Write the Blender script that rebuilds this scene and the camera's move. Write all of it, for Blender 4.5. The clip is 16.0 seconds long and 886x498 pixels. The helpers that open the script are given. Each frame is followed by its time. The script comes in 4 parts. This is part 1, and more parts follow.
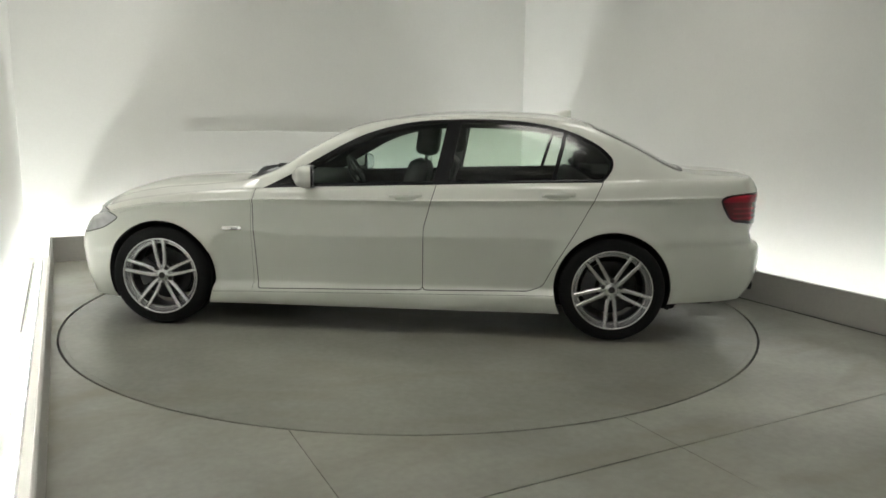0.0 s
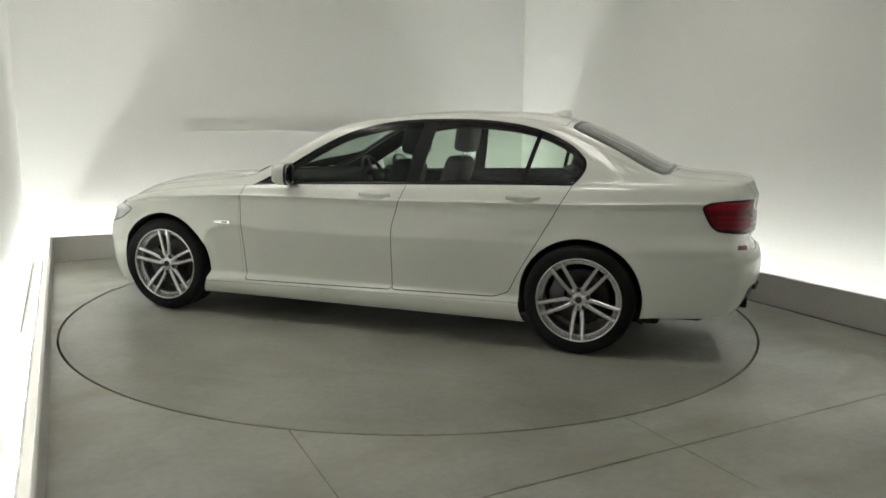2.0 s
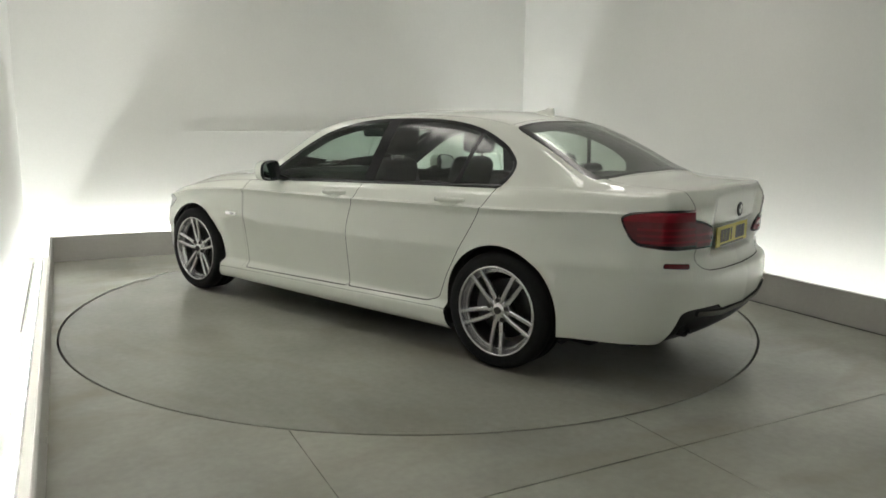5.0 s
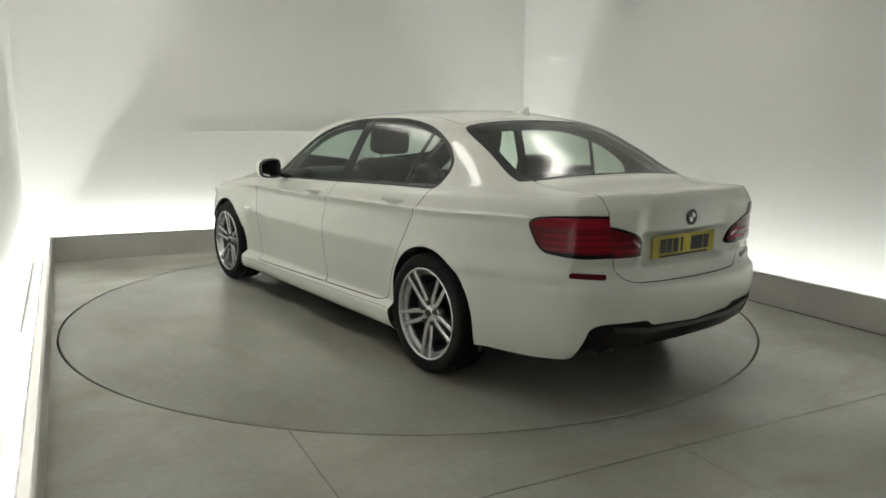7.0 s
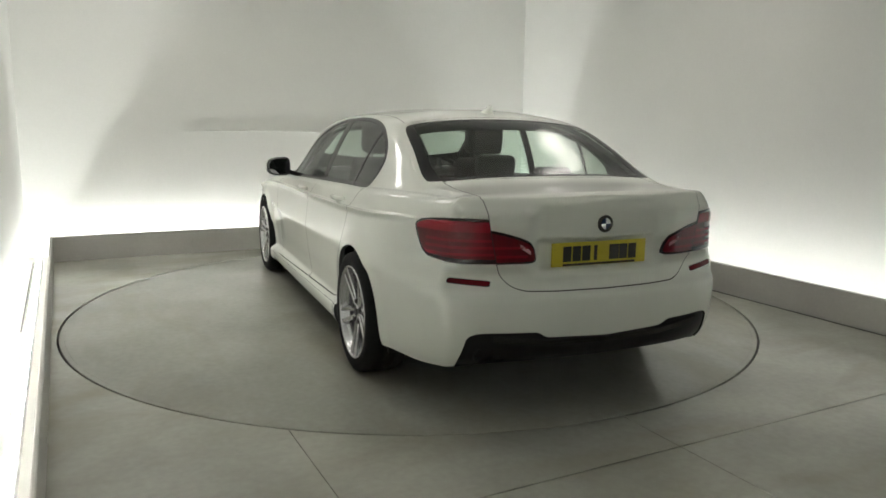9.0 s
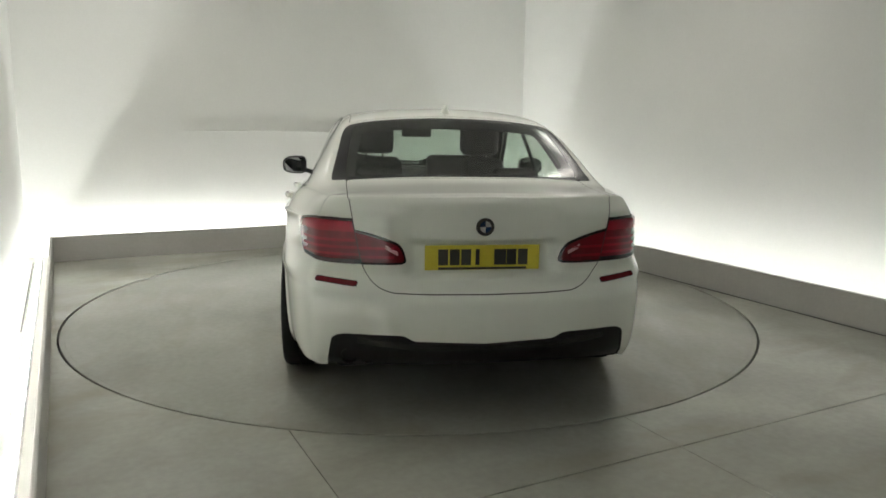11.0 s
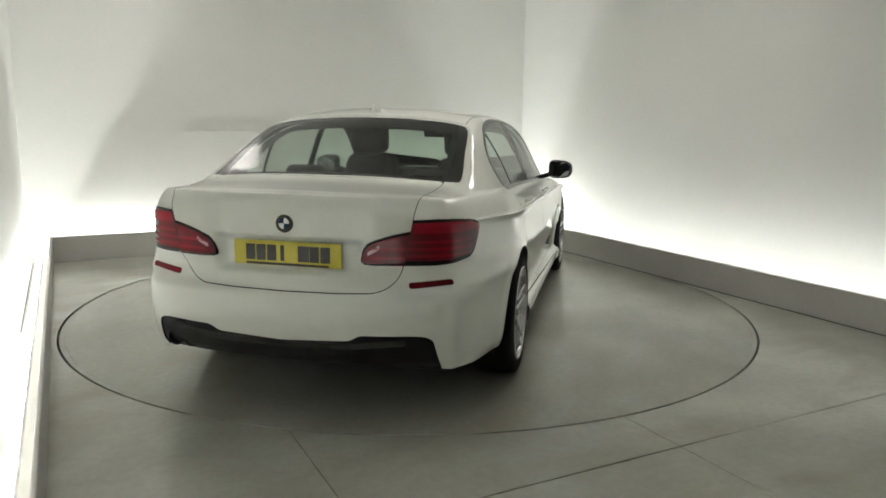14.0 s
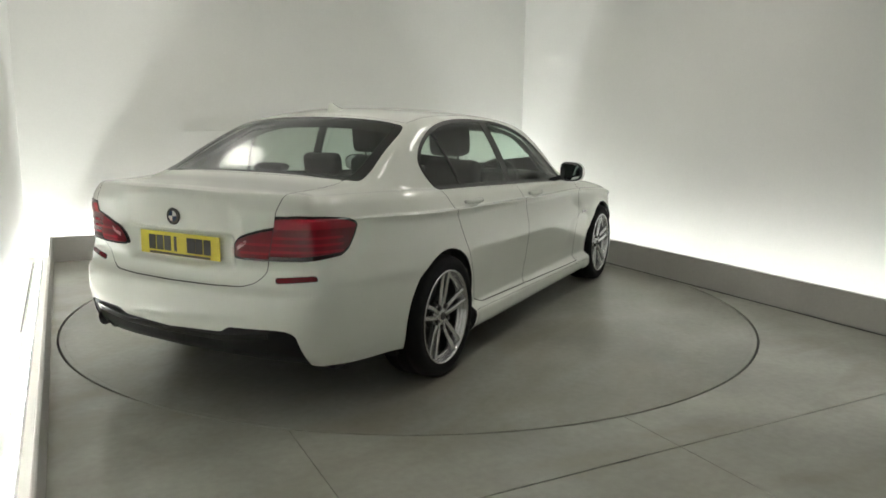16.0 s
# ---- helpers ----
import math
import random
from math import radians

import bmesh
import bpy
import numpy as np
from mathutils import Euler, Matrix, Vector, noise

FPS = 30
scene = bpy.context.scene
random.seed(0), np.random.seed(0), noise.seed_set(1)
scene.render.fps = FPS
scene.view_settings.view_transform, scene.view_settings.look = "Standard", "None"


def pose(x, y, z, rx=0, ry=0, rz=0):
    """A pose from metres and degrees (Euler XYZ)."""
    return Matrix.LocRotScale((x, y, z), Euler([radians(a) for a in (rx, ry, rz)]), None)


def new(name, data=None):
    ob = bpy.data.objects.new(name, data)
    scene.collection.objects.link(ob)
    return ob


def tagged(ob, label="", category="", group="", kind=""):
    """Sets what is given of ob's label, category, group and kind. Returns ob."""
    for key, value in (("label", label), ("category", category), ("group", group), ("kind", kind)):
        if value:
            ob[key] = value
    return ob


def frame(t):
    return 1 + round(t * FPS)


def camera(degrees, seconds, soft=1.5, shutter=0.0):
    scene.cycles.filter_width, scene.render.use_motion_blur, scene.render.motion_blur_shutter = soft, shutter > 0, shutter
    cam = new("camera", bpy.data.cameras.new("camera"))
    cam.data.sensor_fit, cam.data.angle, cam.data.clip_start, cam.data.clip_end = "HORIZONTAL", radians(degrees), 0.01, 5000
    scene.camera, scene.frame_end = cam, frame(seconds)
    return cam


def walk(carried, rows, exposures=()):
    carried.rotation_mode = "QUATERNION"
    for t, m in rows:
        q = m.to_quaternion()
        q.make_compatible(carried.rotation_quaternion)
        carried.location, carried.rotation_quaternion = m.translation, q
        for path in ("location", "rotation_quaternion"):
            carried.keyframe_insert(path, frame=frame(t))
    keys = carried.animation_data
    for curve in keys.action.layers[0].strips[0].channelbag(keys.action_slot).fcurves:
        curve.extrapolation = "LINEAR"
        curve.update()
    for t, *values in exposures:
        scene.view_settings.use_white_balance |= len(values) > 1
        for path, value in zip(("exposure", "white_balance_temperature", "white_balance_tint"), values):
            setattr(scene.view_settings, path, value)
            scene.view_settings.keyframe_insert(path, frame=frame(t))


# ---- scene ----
# camera: fixed on its stand
EYE = Vector((0.0, -5.485, 1.362))
cam = camera(62.76, 16.0, soft=1.65)
CAM_POSE = Matrix.Translation(EYE) @ pose(0, 0, 0, 90 - 9.80, 0, -2.229) @ pose(0, 0, 0, 0, 0, 0.849)
walk(cam, [(0.0, CAM_POSE), (16.0, CAM_POSE)], exposures=[(0.0, 0.13), (16.0, 0.13)])

# plan of the bay, in its own axes (u along the back wall, v towards it)
BAY = pose(0, 0, 0, 0, 0, 25.4)
U_LEFT, U_RIGHT, V_BACK, V_FRONT = -2.488, 2.475, 2.82, -7.6
KERB_H, KERB_T, GAP_SIDE, GAP_RIGHT, GAP_BACK = 0.243, 0.02, 0.222, 0.50, 0.24
STRIP_END = -7.5
CEIL, TURN_R = 3.05, 2.46
W_LEFT, W_RIGHT, W_BACK = U_LEFT - GAP_SIDE, U_RIGHT + GAP_RIGHT, V_BACK + GAP_BACK


# ---- materials ----
def mat(name, colour, rough=0.5, metal=0.0, grain=0.0, scale=30.0, bump=0.0, coat=0.0, blot=0.0, blot_scale=1.5, emit=None, strength=0.0, spec=0.5, stain=None, stain_amount=0.0):
    """A principled surface with fine grain, broad blotches, worn stains and relief."""
    m = bpy.data.materials.new(name)
    m.use_nodes = True
    nt = m.node_tree
    b = nt.nodes["Principled BSDF"]
    b.inputs["Base Color"].default_value = (*colour, 1)
    b.inputs["Roughness"].default_value = rough
    b.inputs["Metallic"].default_value = metal
    b.inputs["Coat Weight"].default_value = coat
    b.inputs["Coat Roughness"].default_value = 0.04
    b.inputs["Specular IOR Level"].default_value = spec
    if emit:
        b.inputs["Emission Color"].default_value = (*emit, 1)
        b.inputs["Emission Strength"].default_value = strength
    if grain or blot or bump:
        tc = nt.nodes.new("ShaderNodeTexCoord")
        fine = nt.nodes.new("ShaderNodeTexNoise")
        fine.inputs["Scale"].default_value, fine.inputs["Detail"].default_value = scale, 6
        wide = nt.nodes.new("ShaderNodeTexNoise")
        wide.inputs["Scale"].default_value, wide.inputs["Detail"].default_value = blot_scale, 4
        nt.links.new(tc.outputs["Object"], fine.inputs["Vector"])
        nt.links.new(tc.outputs["Object"], wide.inputs["Vector"])
        last = None
        for node, amount in ((fine, grain), (wide, blot)):
            if not amount:
                continue
            r = nt.nodes.new("ShaderNodeMapRange")
            r.inputs["From Min"].default_value, r.inputs["From Max"].default_value = 0.3, 0.7
            r.inputs["To Min"].default_value, r.inputs["To Max"].default_value = 1 - amount, 1 + amount
            nt.links.new(node.outputs["Fac"], r.inputs["Value"])
            mul = nt.nodes.new("ShaderNodeMix")
            mul.data_type, mul.blend_type = "RGBA", "MULTIPLY"
            mul.inputs["Factor"].default_value = 1
            if last:
                nt.links.new(last, mul.inputs["A"])
            else:
                mul.inputs["A"].default_value = (*colour, 1)
            nt.links.new(r.outputs["Result"], mul.inputs["B"])
            last = mul.outputs["Result"]
        if stain and last:
            spots = nt.nodes.new("ShaderNodeTexNoise")
            spots.inputs["Scale"].default_value, spots.inputs["Detail"].default_value, spots.inputs["Distortion"].default_value = 1.15, 8, 0.6
            smear = nt.nodes.new("ShaderNodeMapping")
            smear.inputs["Location"].default_value = (3.1, 1.7, 0.4)
            smear.inputs["Scale"].default_value = (0.7, 1.5, 1.0)
            nt.links.new(tc.outputs["Object"], smear.inputs["Vector"])
            nt.links.new(smear.outputs["Vector"], spots.inputs["Vector"])
            edge = nt.nodes.new("ShaderNodeMapRange")
            edge.inputs["From Min"].default_value, edge.inputs["From Max"].default_value = 0.50, 0.72
            edge.inputs["To Min"].default_value, edge.inputs["To Max"].default_value = 0.0, stain_amount
            nt.links.new(spots.outputs["Fac"], edge.inputs["Value"])
            over = nt.nodes.new("ShaderNodeMix")
            over.data_type = "RGBA"
            nt.links.new(edge.outputs["Result"], over.inputs["Factor"])
            nt.links.new(last, over.inputs["A"])
            over.inputs["B"].default_value = (*stain, 1)
            last = over.outputs["Result"]
        if last:
            nt.links.new(last, b.inputs["Base Color"])
        if blot:
            rr = nt.nodes.new("ShaderNodeMapRange")
            rr.inputs["From Min"].default_value, rr.inputs["From Max"].default_value = 0.3, 0.7
            rr.inputs["To Min"].default_value, rr.inputs["To Max"].default_value = rough * 0.92, min(1, rough * 1.08)
            nt.links.new(wide.outputs["Fac"], rr.inputs["Value"])
            nt.links.new(rr.outputs["Result"], b.inputs["Roughness"])
        if bump:
            bn = nt.nodes.new("ShaderNodeBump")
            bn.inputs["Strength"].default_value, bn.inputs["Distance"].default_value = bump, 0.002
            nt.links.new(fine.outputs["Fac"], bn.inputs["Height"])
            nt.links.new(bn.outputs["Normal"], b.inputs["Normal"])
    return m


WALL = mat("white_wall_paint", (0.735, 0.74, 0.705), 0.75, grain=0.015, scale=60, bump=0.15, blot=0.03, blot_scale=0.8)
# darker copy of the wall paint: the entrance side's dimness, put into the colour
WALL_DIM = mat("dimmed_wall_paint", (0.42, 0.42, 0.40), 0.8, grain=0.03, scale=60, bump=0.15, blot=0.08, blot_scale=0.8)
CEILING = mat("ceiling_paint", (0.75, 0.74, 0.72), 0.85, grain=0.02, scale=60, blot=0.02)
KERB = mat("grey_kerb_paint", (0.52, 0.505, 0.475), 0.45, grain=0.03, scale=40, bump=0.1, blot=0.06, blot_scale=2)
FLOOR = mat("grey_floor_paint", (0.41, 0.41, 0.36), 0.24, grain=0.05, scale=25, bump=0.06, blot=0.26, blot_scale=0.9, stain=(0.26, 0.235, 0.165), stain_amount=0.5)
DISC = mat("turntable_paint", (0.34, 0.34, 0.295), 0.25, grain=0.05, scale=25, bump=0.06, blot=0.2, blot_scale=0.8, spec=0.5, stain=(0.25, 0.225, 0.17), stain_amount=0.5)
DARK = mat("dark_gap", (0.02, 0.02, 0.02), 0.9, grain=0.1)
LED = mat("led_strip_glow", (0.9, 0.9, 0.9), 0.5, emit=(0.985, 1.0, 0.985), strength=80.0)
LED_DIM = mat("dimmer_led_strip_glow", (0.9, 0.9, 0.9), 0.5, emit=(0.985, 1.0, 0.985), strength=30.0)
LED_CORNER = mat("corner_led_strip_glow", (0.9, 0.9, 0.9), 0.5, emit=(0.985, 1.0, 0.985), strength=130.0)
LED_SIDE = mat("side_led_strip_glow", (0.9, 0.9, 0.9), 0.5, emit=(0.985, 1.0, 0.985), strength=65.0)
PANEL = mat("ceiling_light_glow", (0.9, 0.9, 0.9), 0.5, emit=(1.0, 0.955, 0.885), strength=6.2)
METAL_TRIM = mat("aluminium_trim", (0.6, 0.6, 0.6), 0.4, metal=1.0, grain=0.03, bump=0.05)


# ---- mesh helpers ----
def mesh_ob(name, bm, material, parent=None, label="", smooth=False):
    me = bpy.data.meshes.new(name)
    bm.normal_update()
    bm.to_mesh(me)
    bm.free()
    me.materials.append(material)
    if smooth:
        me.polygons.foreach_set("use_smooth", [True] * len(me.polygons))
    ob = new(name, me)
    if parent:
        ob.parent = parent
    if label:
        ob["label"] = label
    return ob


part = mesh_ob


def box(bm, lo, hi, bevel=0.0, segs=2):
    r = bmesh.ops.create_cube(bm, size=1)
    vs = r["verts"]
    for v in vs:
        v.co = Vector([(lo[i] + hi[i]) / 2 + v.co[i] * (hi[i] - lo[i]) for i in range(3)])
    if bevel:
        es = {e for v in vs for e in v.link_edges}
        bmesh.ops.bevel(bm, geom=list(es), offset=bevel, segments=segs, affect="EDGES", profile=0.5)
    return bm


def bx(lo, hi, bevel=0.0, segs=2):
    return box(bmesh.new(), lo, hi, bevel, segs)


def prism(points, z0, z1):
    """A closed outline in the plane, raised from z0 to z1."""
    bm = bmesh.new()
    a = [bm.verts.new((x, y, z0)) for x, y in points]
    b = [bm.verts.new((x, y, z1)) for x, y in points]
    bm.faces.new(a[::-1])
    bm.faces.new(b)
    n = len(points)
    for i in range(n):
        bm.faces.new((a[i], a[(i + 1) % n], b[(i + 1) % n], b[i]))
    bmesh.ops.recalc_face_normals(bm, faces=bm.faces)
    return bm


# ---- the bay ----
def structure(name, bm, material, label, category):
    ob = mesh_ob(name, bm, material)
    ob.matrix_basis = BAY
    return tagged(ob, label, category, kind="structure")


def clip_poly(poly, axis, at, keep_more):
    out = []
    s = 1 if keep_more else -1
    for i, p in enumerate(poly):
        q = poly[(i + 1) % len(poly)]
        dp, dq = s * (p[axis] - at), s * (q[axis] - at)
        if dp >= 0:
            out.append(p)
        if (dp > 0) != (dq > 0) and dp != dq:
            k = dp / (dp - dq)
            out.append((p[0] + k * (q[0] - p[0]), p[1] + k * (q[1] - p[1])))
    return out


def floor_plates():
    """Painted floor round the turntable, laid in plates with open joints."""
    base = structure("floor", bx((W_LEFT - 0.2, V_FRONT - 0.2, -0.12), (W_RIGHT + 0.2, W_BACK + 0.2, -0.03)), DARK,
                     "dark pit and joints under the painted grey floor", "floor")
    n = 128
    lo_u, hi_u, lo_v, hi_v = W_LEFT, W_RIGHT, V_FRONT, W_BACK
    quads = []
    for i in range(n):
        a, b = 2 * math.pi * i / n, 2 * math.pi * (i + 1) / n
        quads.append([(TURN_R * math.cos(a), TURN_R * math.sin(a)), (9 * math.cos(a), 9 * math.sin(a)),
                      (9 * math.cos(b), 9 * math.sin(b)), (TURN_R * math.cos(b), TURN_R * math.sin(b))])
    g = 0.0045
    cells = []
    for ua, ub in ((lo_u, -1.533), (-1.533, -0.062), (-0.062, hi_u)):
        cells.append((ua + 0.0022, ub - 0.0022, -2.82 + g, -0.6))
        cells.append((ua + 0.0022, ub - 0.0022, lo_v, -2.82 - g))
    cells.append((lo_u, hi_u, -0.6, hi_v))
    for ua, ub, va, vb in cells:
        bm = bmesh.new()
        for q in quads:
            p = clip_poly(q, 0, ua, True)
            p = p and clip_poly(p, 0, ub, False)
            p = p and clip_poly(p, 1, va, True)
            p = p and clip_poly(p, 1, vb, False)
            clean = []
            for w in p or []:
                if not clean or math.dist(clean[-1], w) > 1e-5:
                    clean.append(w)
            if len(clean) > 1 and math.dist(clean[0], clean[-1]) < 1e-5:
                clean.pop()
            if len(clean) > 2:
                bm.faces.new([bm.verts.new((w[0], w[1], 0)) for w in clean])
        bmesh.ops.remove_doubles(bm, verts=bm.verts, dist=1e-5)
        bmesh.ops.recalc_face_normals(bm, faces=bm.faces)
        if bm.faces and sum(f.normal.z for f in bm.faces) < 0:
            bmesh.ops.reverse_faces(bm, faces=bm.faces)
        edges = [e for e in bm.edges if e.is_boundary]
        r = bmesh.ops.extrude_edge_only(bm, edges=edges)
        for v in (x for x in r["geom"] if isinstance(x, bmesh.types.BMVert)):
            v.co.z = -0.03
        part("floor_plate", bm, FLOOR, base)


def build_bay():
    t = 0.15
    structure("wall_back", bx((W_LEFT - t, W_BACK, -0.1), (W_RIGHT + t, W_BACK + t, CEIL)), WALL, "white painted back wall of the photo bay", "wall")
    structure("wall_left", bx((W_LEFT - t, V_FRONT, -0.1), (W_LEFT, W_BACK, CEIL)), WALL, "white painted side wall washed by floor lights", "wall")
    structure("wall_right", bx((W_RIGHT, V_FRONT, -0.1), (W_RIGHT + t, W_BACK, CEIL)), WALL, "white painted side wall washed by floor lights", "wall")
    # unseen wall, darkened so that reflections of the entrance side stay dim
    structure("wall_front", bx((W_LEFT - t, V_FRONT - t, -0.1), (W_RIGHT + t, V_FRONT, CEIL)), WALL_DIM, "unseen entrance wall with its dimness put into the colour", "wall")
    structure("ceiling", bx((W_LEFT - t, V_FRONT - t, CEIL), (W_RIGHT + t, W_BACK + t, CEIL + t)), CEILING, "white painted ceiling of the photo bay", "ceiling")
    floor_plates()
    # kerbs that hide the light troughs
    b = 0.006
    structure("trim", bx((-1.23, W_BACK - 0.016, 1.243), (1.05, W_BACK + 0.004, 1.257), 0.003), WALL, "slim white batten on the back wall", "trim")
    zt = 0.012
    structure("trough_left", bx((W_LEFT, V_FRONT, 0.001), (U_LEFT - KERB_T, W_BACK, zt)), WALL, "white board on the bottom of the light trough", "trim")
    structure("trough_right", bx((U_RIGHT + KERB_T, V_FRONT, 0.001), (W_RIGHT, W_BACK, zt)), WALL, "white board on the bottom of the light trough", "trim")
    structure("trough_back", bx((U_LEFT - KERB_T, V_BACK + KERB_T, 0.001), (U_RIGHT + KERB_T, W_BACK, zt)), WALL, "white board on the bottom of the light trough", "trim")
    structure("joint", bx((U_RIGHT - 0.013, V_FRONT, -0.02), (U_RIGHT - 0.0005, V_BACK - 0.002, 0.003)), DARK, "dark dirty joint at the foot of the kerb", "joint")
    structure("kerb_back", bx((U_LEFT - KERB_T, V_BACK, -0.03), (U_RIGHT + KERB_T, V_BACK + KERB_T, KERB_H), b), KERB, "low grey painted kerb along the back wall", "kerb")
    structure("kerb_left", bx((U_LEFT - KERB_T, V_FRONT, -0.03), (U_LEFT, V_BACK, KERB_H), b), KERB, "low grey painted kerb along the side wall", "kerb")
    structure("kerb_right", bx((U_RIGHT, V_FRONT, -0.03), (U_RIGHT + KERB_T, V_BACK, KERB_H), b), KERB, "low grey painted kerb along the side wall", "kerb")


def led_strip(p, q, glow, half=0.012):
    """A white light strip in its channel, lying in the trough between kerb and wall."""
    p, q = Vector(p), Vector(q)
    n = (q - p).length
    e = new("led_strip")
    part("channel", bx((0, -half - 0.01, -0.033), (n, half + 0.01, 0.025), 0.003), METAL_TRIM, e)
    part("diffuser", bx((0.004, -half, 0.0255), (n - 0.004, half, 0.04), 0.004), glow, e, "glowing white diffuser")
    d = q - p
    e.matrix_basis = BAY @ Matrix.Translation(p) @ pose(0, 0, 0, 0, 0, math.degrees(math.atan2(d.y, d.x)))
    return tagged(e, "bright white light strip hidden behind the grey kerb", "light strip", "strips along the kerb")


def build_lights():
    zb = 0.045
    ul, ur, vb = U_LEFT - KERB_T - 0.095, U_RIGHT + KERB_T + 0.085, V_BACK + KERB_T + 0.09
    for i in range(4):
        a = STRIP_END + i * 2.58
        strip = led_strip((ul, a, zb), (ul, min(a + 2.53, V_BACK), zb), LED_SIDE, 0.016)
    # a cable lies on the trough bottom beside the last strip
    part("cable", bx((0.0, 0.052, -0.032), (2.5, 0.058, -0.026), 0.001), DARK, strip, "thin dark cable along the strip")
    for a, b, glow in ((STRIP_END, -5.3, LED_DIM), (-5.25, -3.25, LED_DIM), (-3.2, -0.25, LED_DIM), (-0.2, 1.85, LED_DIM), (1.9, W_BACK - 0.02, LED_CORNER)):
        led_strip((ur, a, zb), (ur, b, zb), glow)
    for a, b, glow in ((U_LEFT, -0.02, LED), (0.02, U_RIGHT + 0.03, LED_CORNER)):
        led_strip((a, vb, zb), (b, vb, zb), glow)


def ceiling_light(u, v, lu, lv):
    e = new("ceiling_light")
    ring = [(math.cos(a), math.sin(a)) for a in np.arange(48) * 2 * math.pi / 48]
    part("frame", prism([(c * (lu / 2 + 0.03), d * (lv / 2 + 0.03)) for c, d in ring], -0.05, 0), METAL_TRIM, e)
    part("diffuser", prism([(c * lu / 2, d * lv / 2) for c, d in ring], -0.058, -0.0505), PANEL, e, "glowing white diffuser")
    e.matrix_basis = BAY @ pose(u, v, CEIL)
    return tagged(e, "oval white ceiling light with glowing diffuser", "ceiling light", "lights on the ceiling")


def build_turntable():
    e = new("turntable")
    n = 160
    bm = bmesh.new()
    ring = lambda r, z: [bm.verts.new((r * math.cos(2 * math.pi * i / n), r * math.sin(2 * math.pi * i / n), z)) for i in range(n)]
    loops = [ring(TURN_R - 0.0455, -0.03), ring(TURN_R - 0.0455, 0.0), ring(1.2, 0.0), ring(0.4, 0.0)]
    for a, b in zip(loops, loops[1:]):
        for i in range(n):
            bm.faces.new((a[i], a[(i + 1) % n], b[(i + 1) % n], b[i]))
    bm.faces.new(loops[-1])
    part("deck", bm, DISC, e)
    bm = bmesh.new()
    loops = [ring(TURN_R - 0.014, -0.03), ring(TURN_R - 0.014, -0.002), ring(TURN_R - 0.017, 0.0), ring(TURN_R - 0.045, 0.0), ring(TURN_R - 0.045, -0.01)]
    for a, b in zip(loops, loops[1:]):
        for i in range(n):
            bm.faces.new((a[i], a[(i + 1) % n], b[(i + 1) % n], b[i]))
    part("edge_ring", bm, DISC, e, "grey painted edge band")
    return tagged(e, "large round grey painted turntable flush in the floor", "turntable")


build_bay()
build_lights()
for u, v in ((-1.72, 1.6), (-1.68, -0.1), (1.72, -0.47), (0.17, -1.75)):
    ceiling_light(u, v, 0.42, 1.05)
turntable = build_turntable()

world = bpy.data.worlds.new("world")
world.use_nodes = True
world.node_tree.nodes["Background"].inputs["Color"].default_value = (0.02, 0.02, 0.02, 1)
scene.world = world


# ---- the car's skin: one smooth surface, then cut into its panels ----
def curve(knots, x):
    """Smooth monotone curve through (position, value) knots."""
    k = sorted(knots)
    xs, ys = np.array([a for a, _ in k], float), np.array([b for _, b in k], float)
    h, d = np.diff(xs), np.diff(ys) / np.diff(xs)
    m = np.zeros(len(xs))
    m[0], m[-1] = d[0], d[-1]
    for i in range(1, len(xs) - 1):
        if d[i - 1] * d[i] > 0:
            a, b = 2 * h[i] + h[i - 1], h[i] + 2 * h[i - 1]
            m[i] = (a + b) / (a / d[i - 1] + b / d[i])
    x = np.clip(np.asarray(x, float), xs[0], xs[-1])
    i = np.clip(np.searchsorted(xs, x) - 1, 0, len(h) - 1)
    t = (x - xs[i]) / h[i]
    return ((2 * t**3 - 3 * t**2 + 1) * ys[i] + (t**3 - 2 * t**2 + t) * h[i] * m[i]
            + (3 * t**2 - 2 * t**3) * ys[i + 1] + (t**3 - t**2) * h[i] * m[i + 1])


def spline(points, n=8, closed=True):
    """Rounded outline through control points."""
    p = np.array(points, float)
    out = []
    for i in range(len(p) if closed else len(p) - 1):
        a, b, c, d = (p[(i + k) % len(p)] if closed else p[min(max(i + k, 0), len(p) - 1)] for k in (-1, 0, 1, 2))
        for t in np.arange(n) / n:
            out.append(0.5 * (2 * b + (c - a) * t + (2 * a - 5 * b + 4 * c - d) * t**2 + (3 * b - a - 3 * c + d) * t**3))
    if not closed:
        out.append(p[-1])
    return np.array(out)


def rounded(points, r=0.02, n=4):
    """Outline with straight sides and rounded corners."""
    p = [np.array(q, float) for q in points]
    out = []
    for i, q in enumerate(p):
        a, b = p[i - 1] - q, p[(i + 1) % len(p)] - q
        la, lb = np.linalg.norm(a), np.linalg.norm(b)
        k = min(r, la * 0.45, lb * 0.45)
        a, b = q + a / la * k, q + b / lb * k
        for t in np.linspace(0, 1, n + 1):
            out.append((1 - t) ** 2 * a + 2 * t * (1 - t) * q + t * t * b)
    return np.array(out)


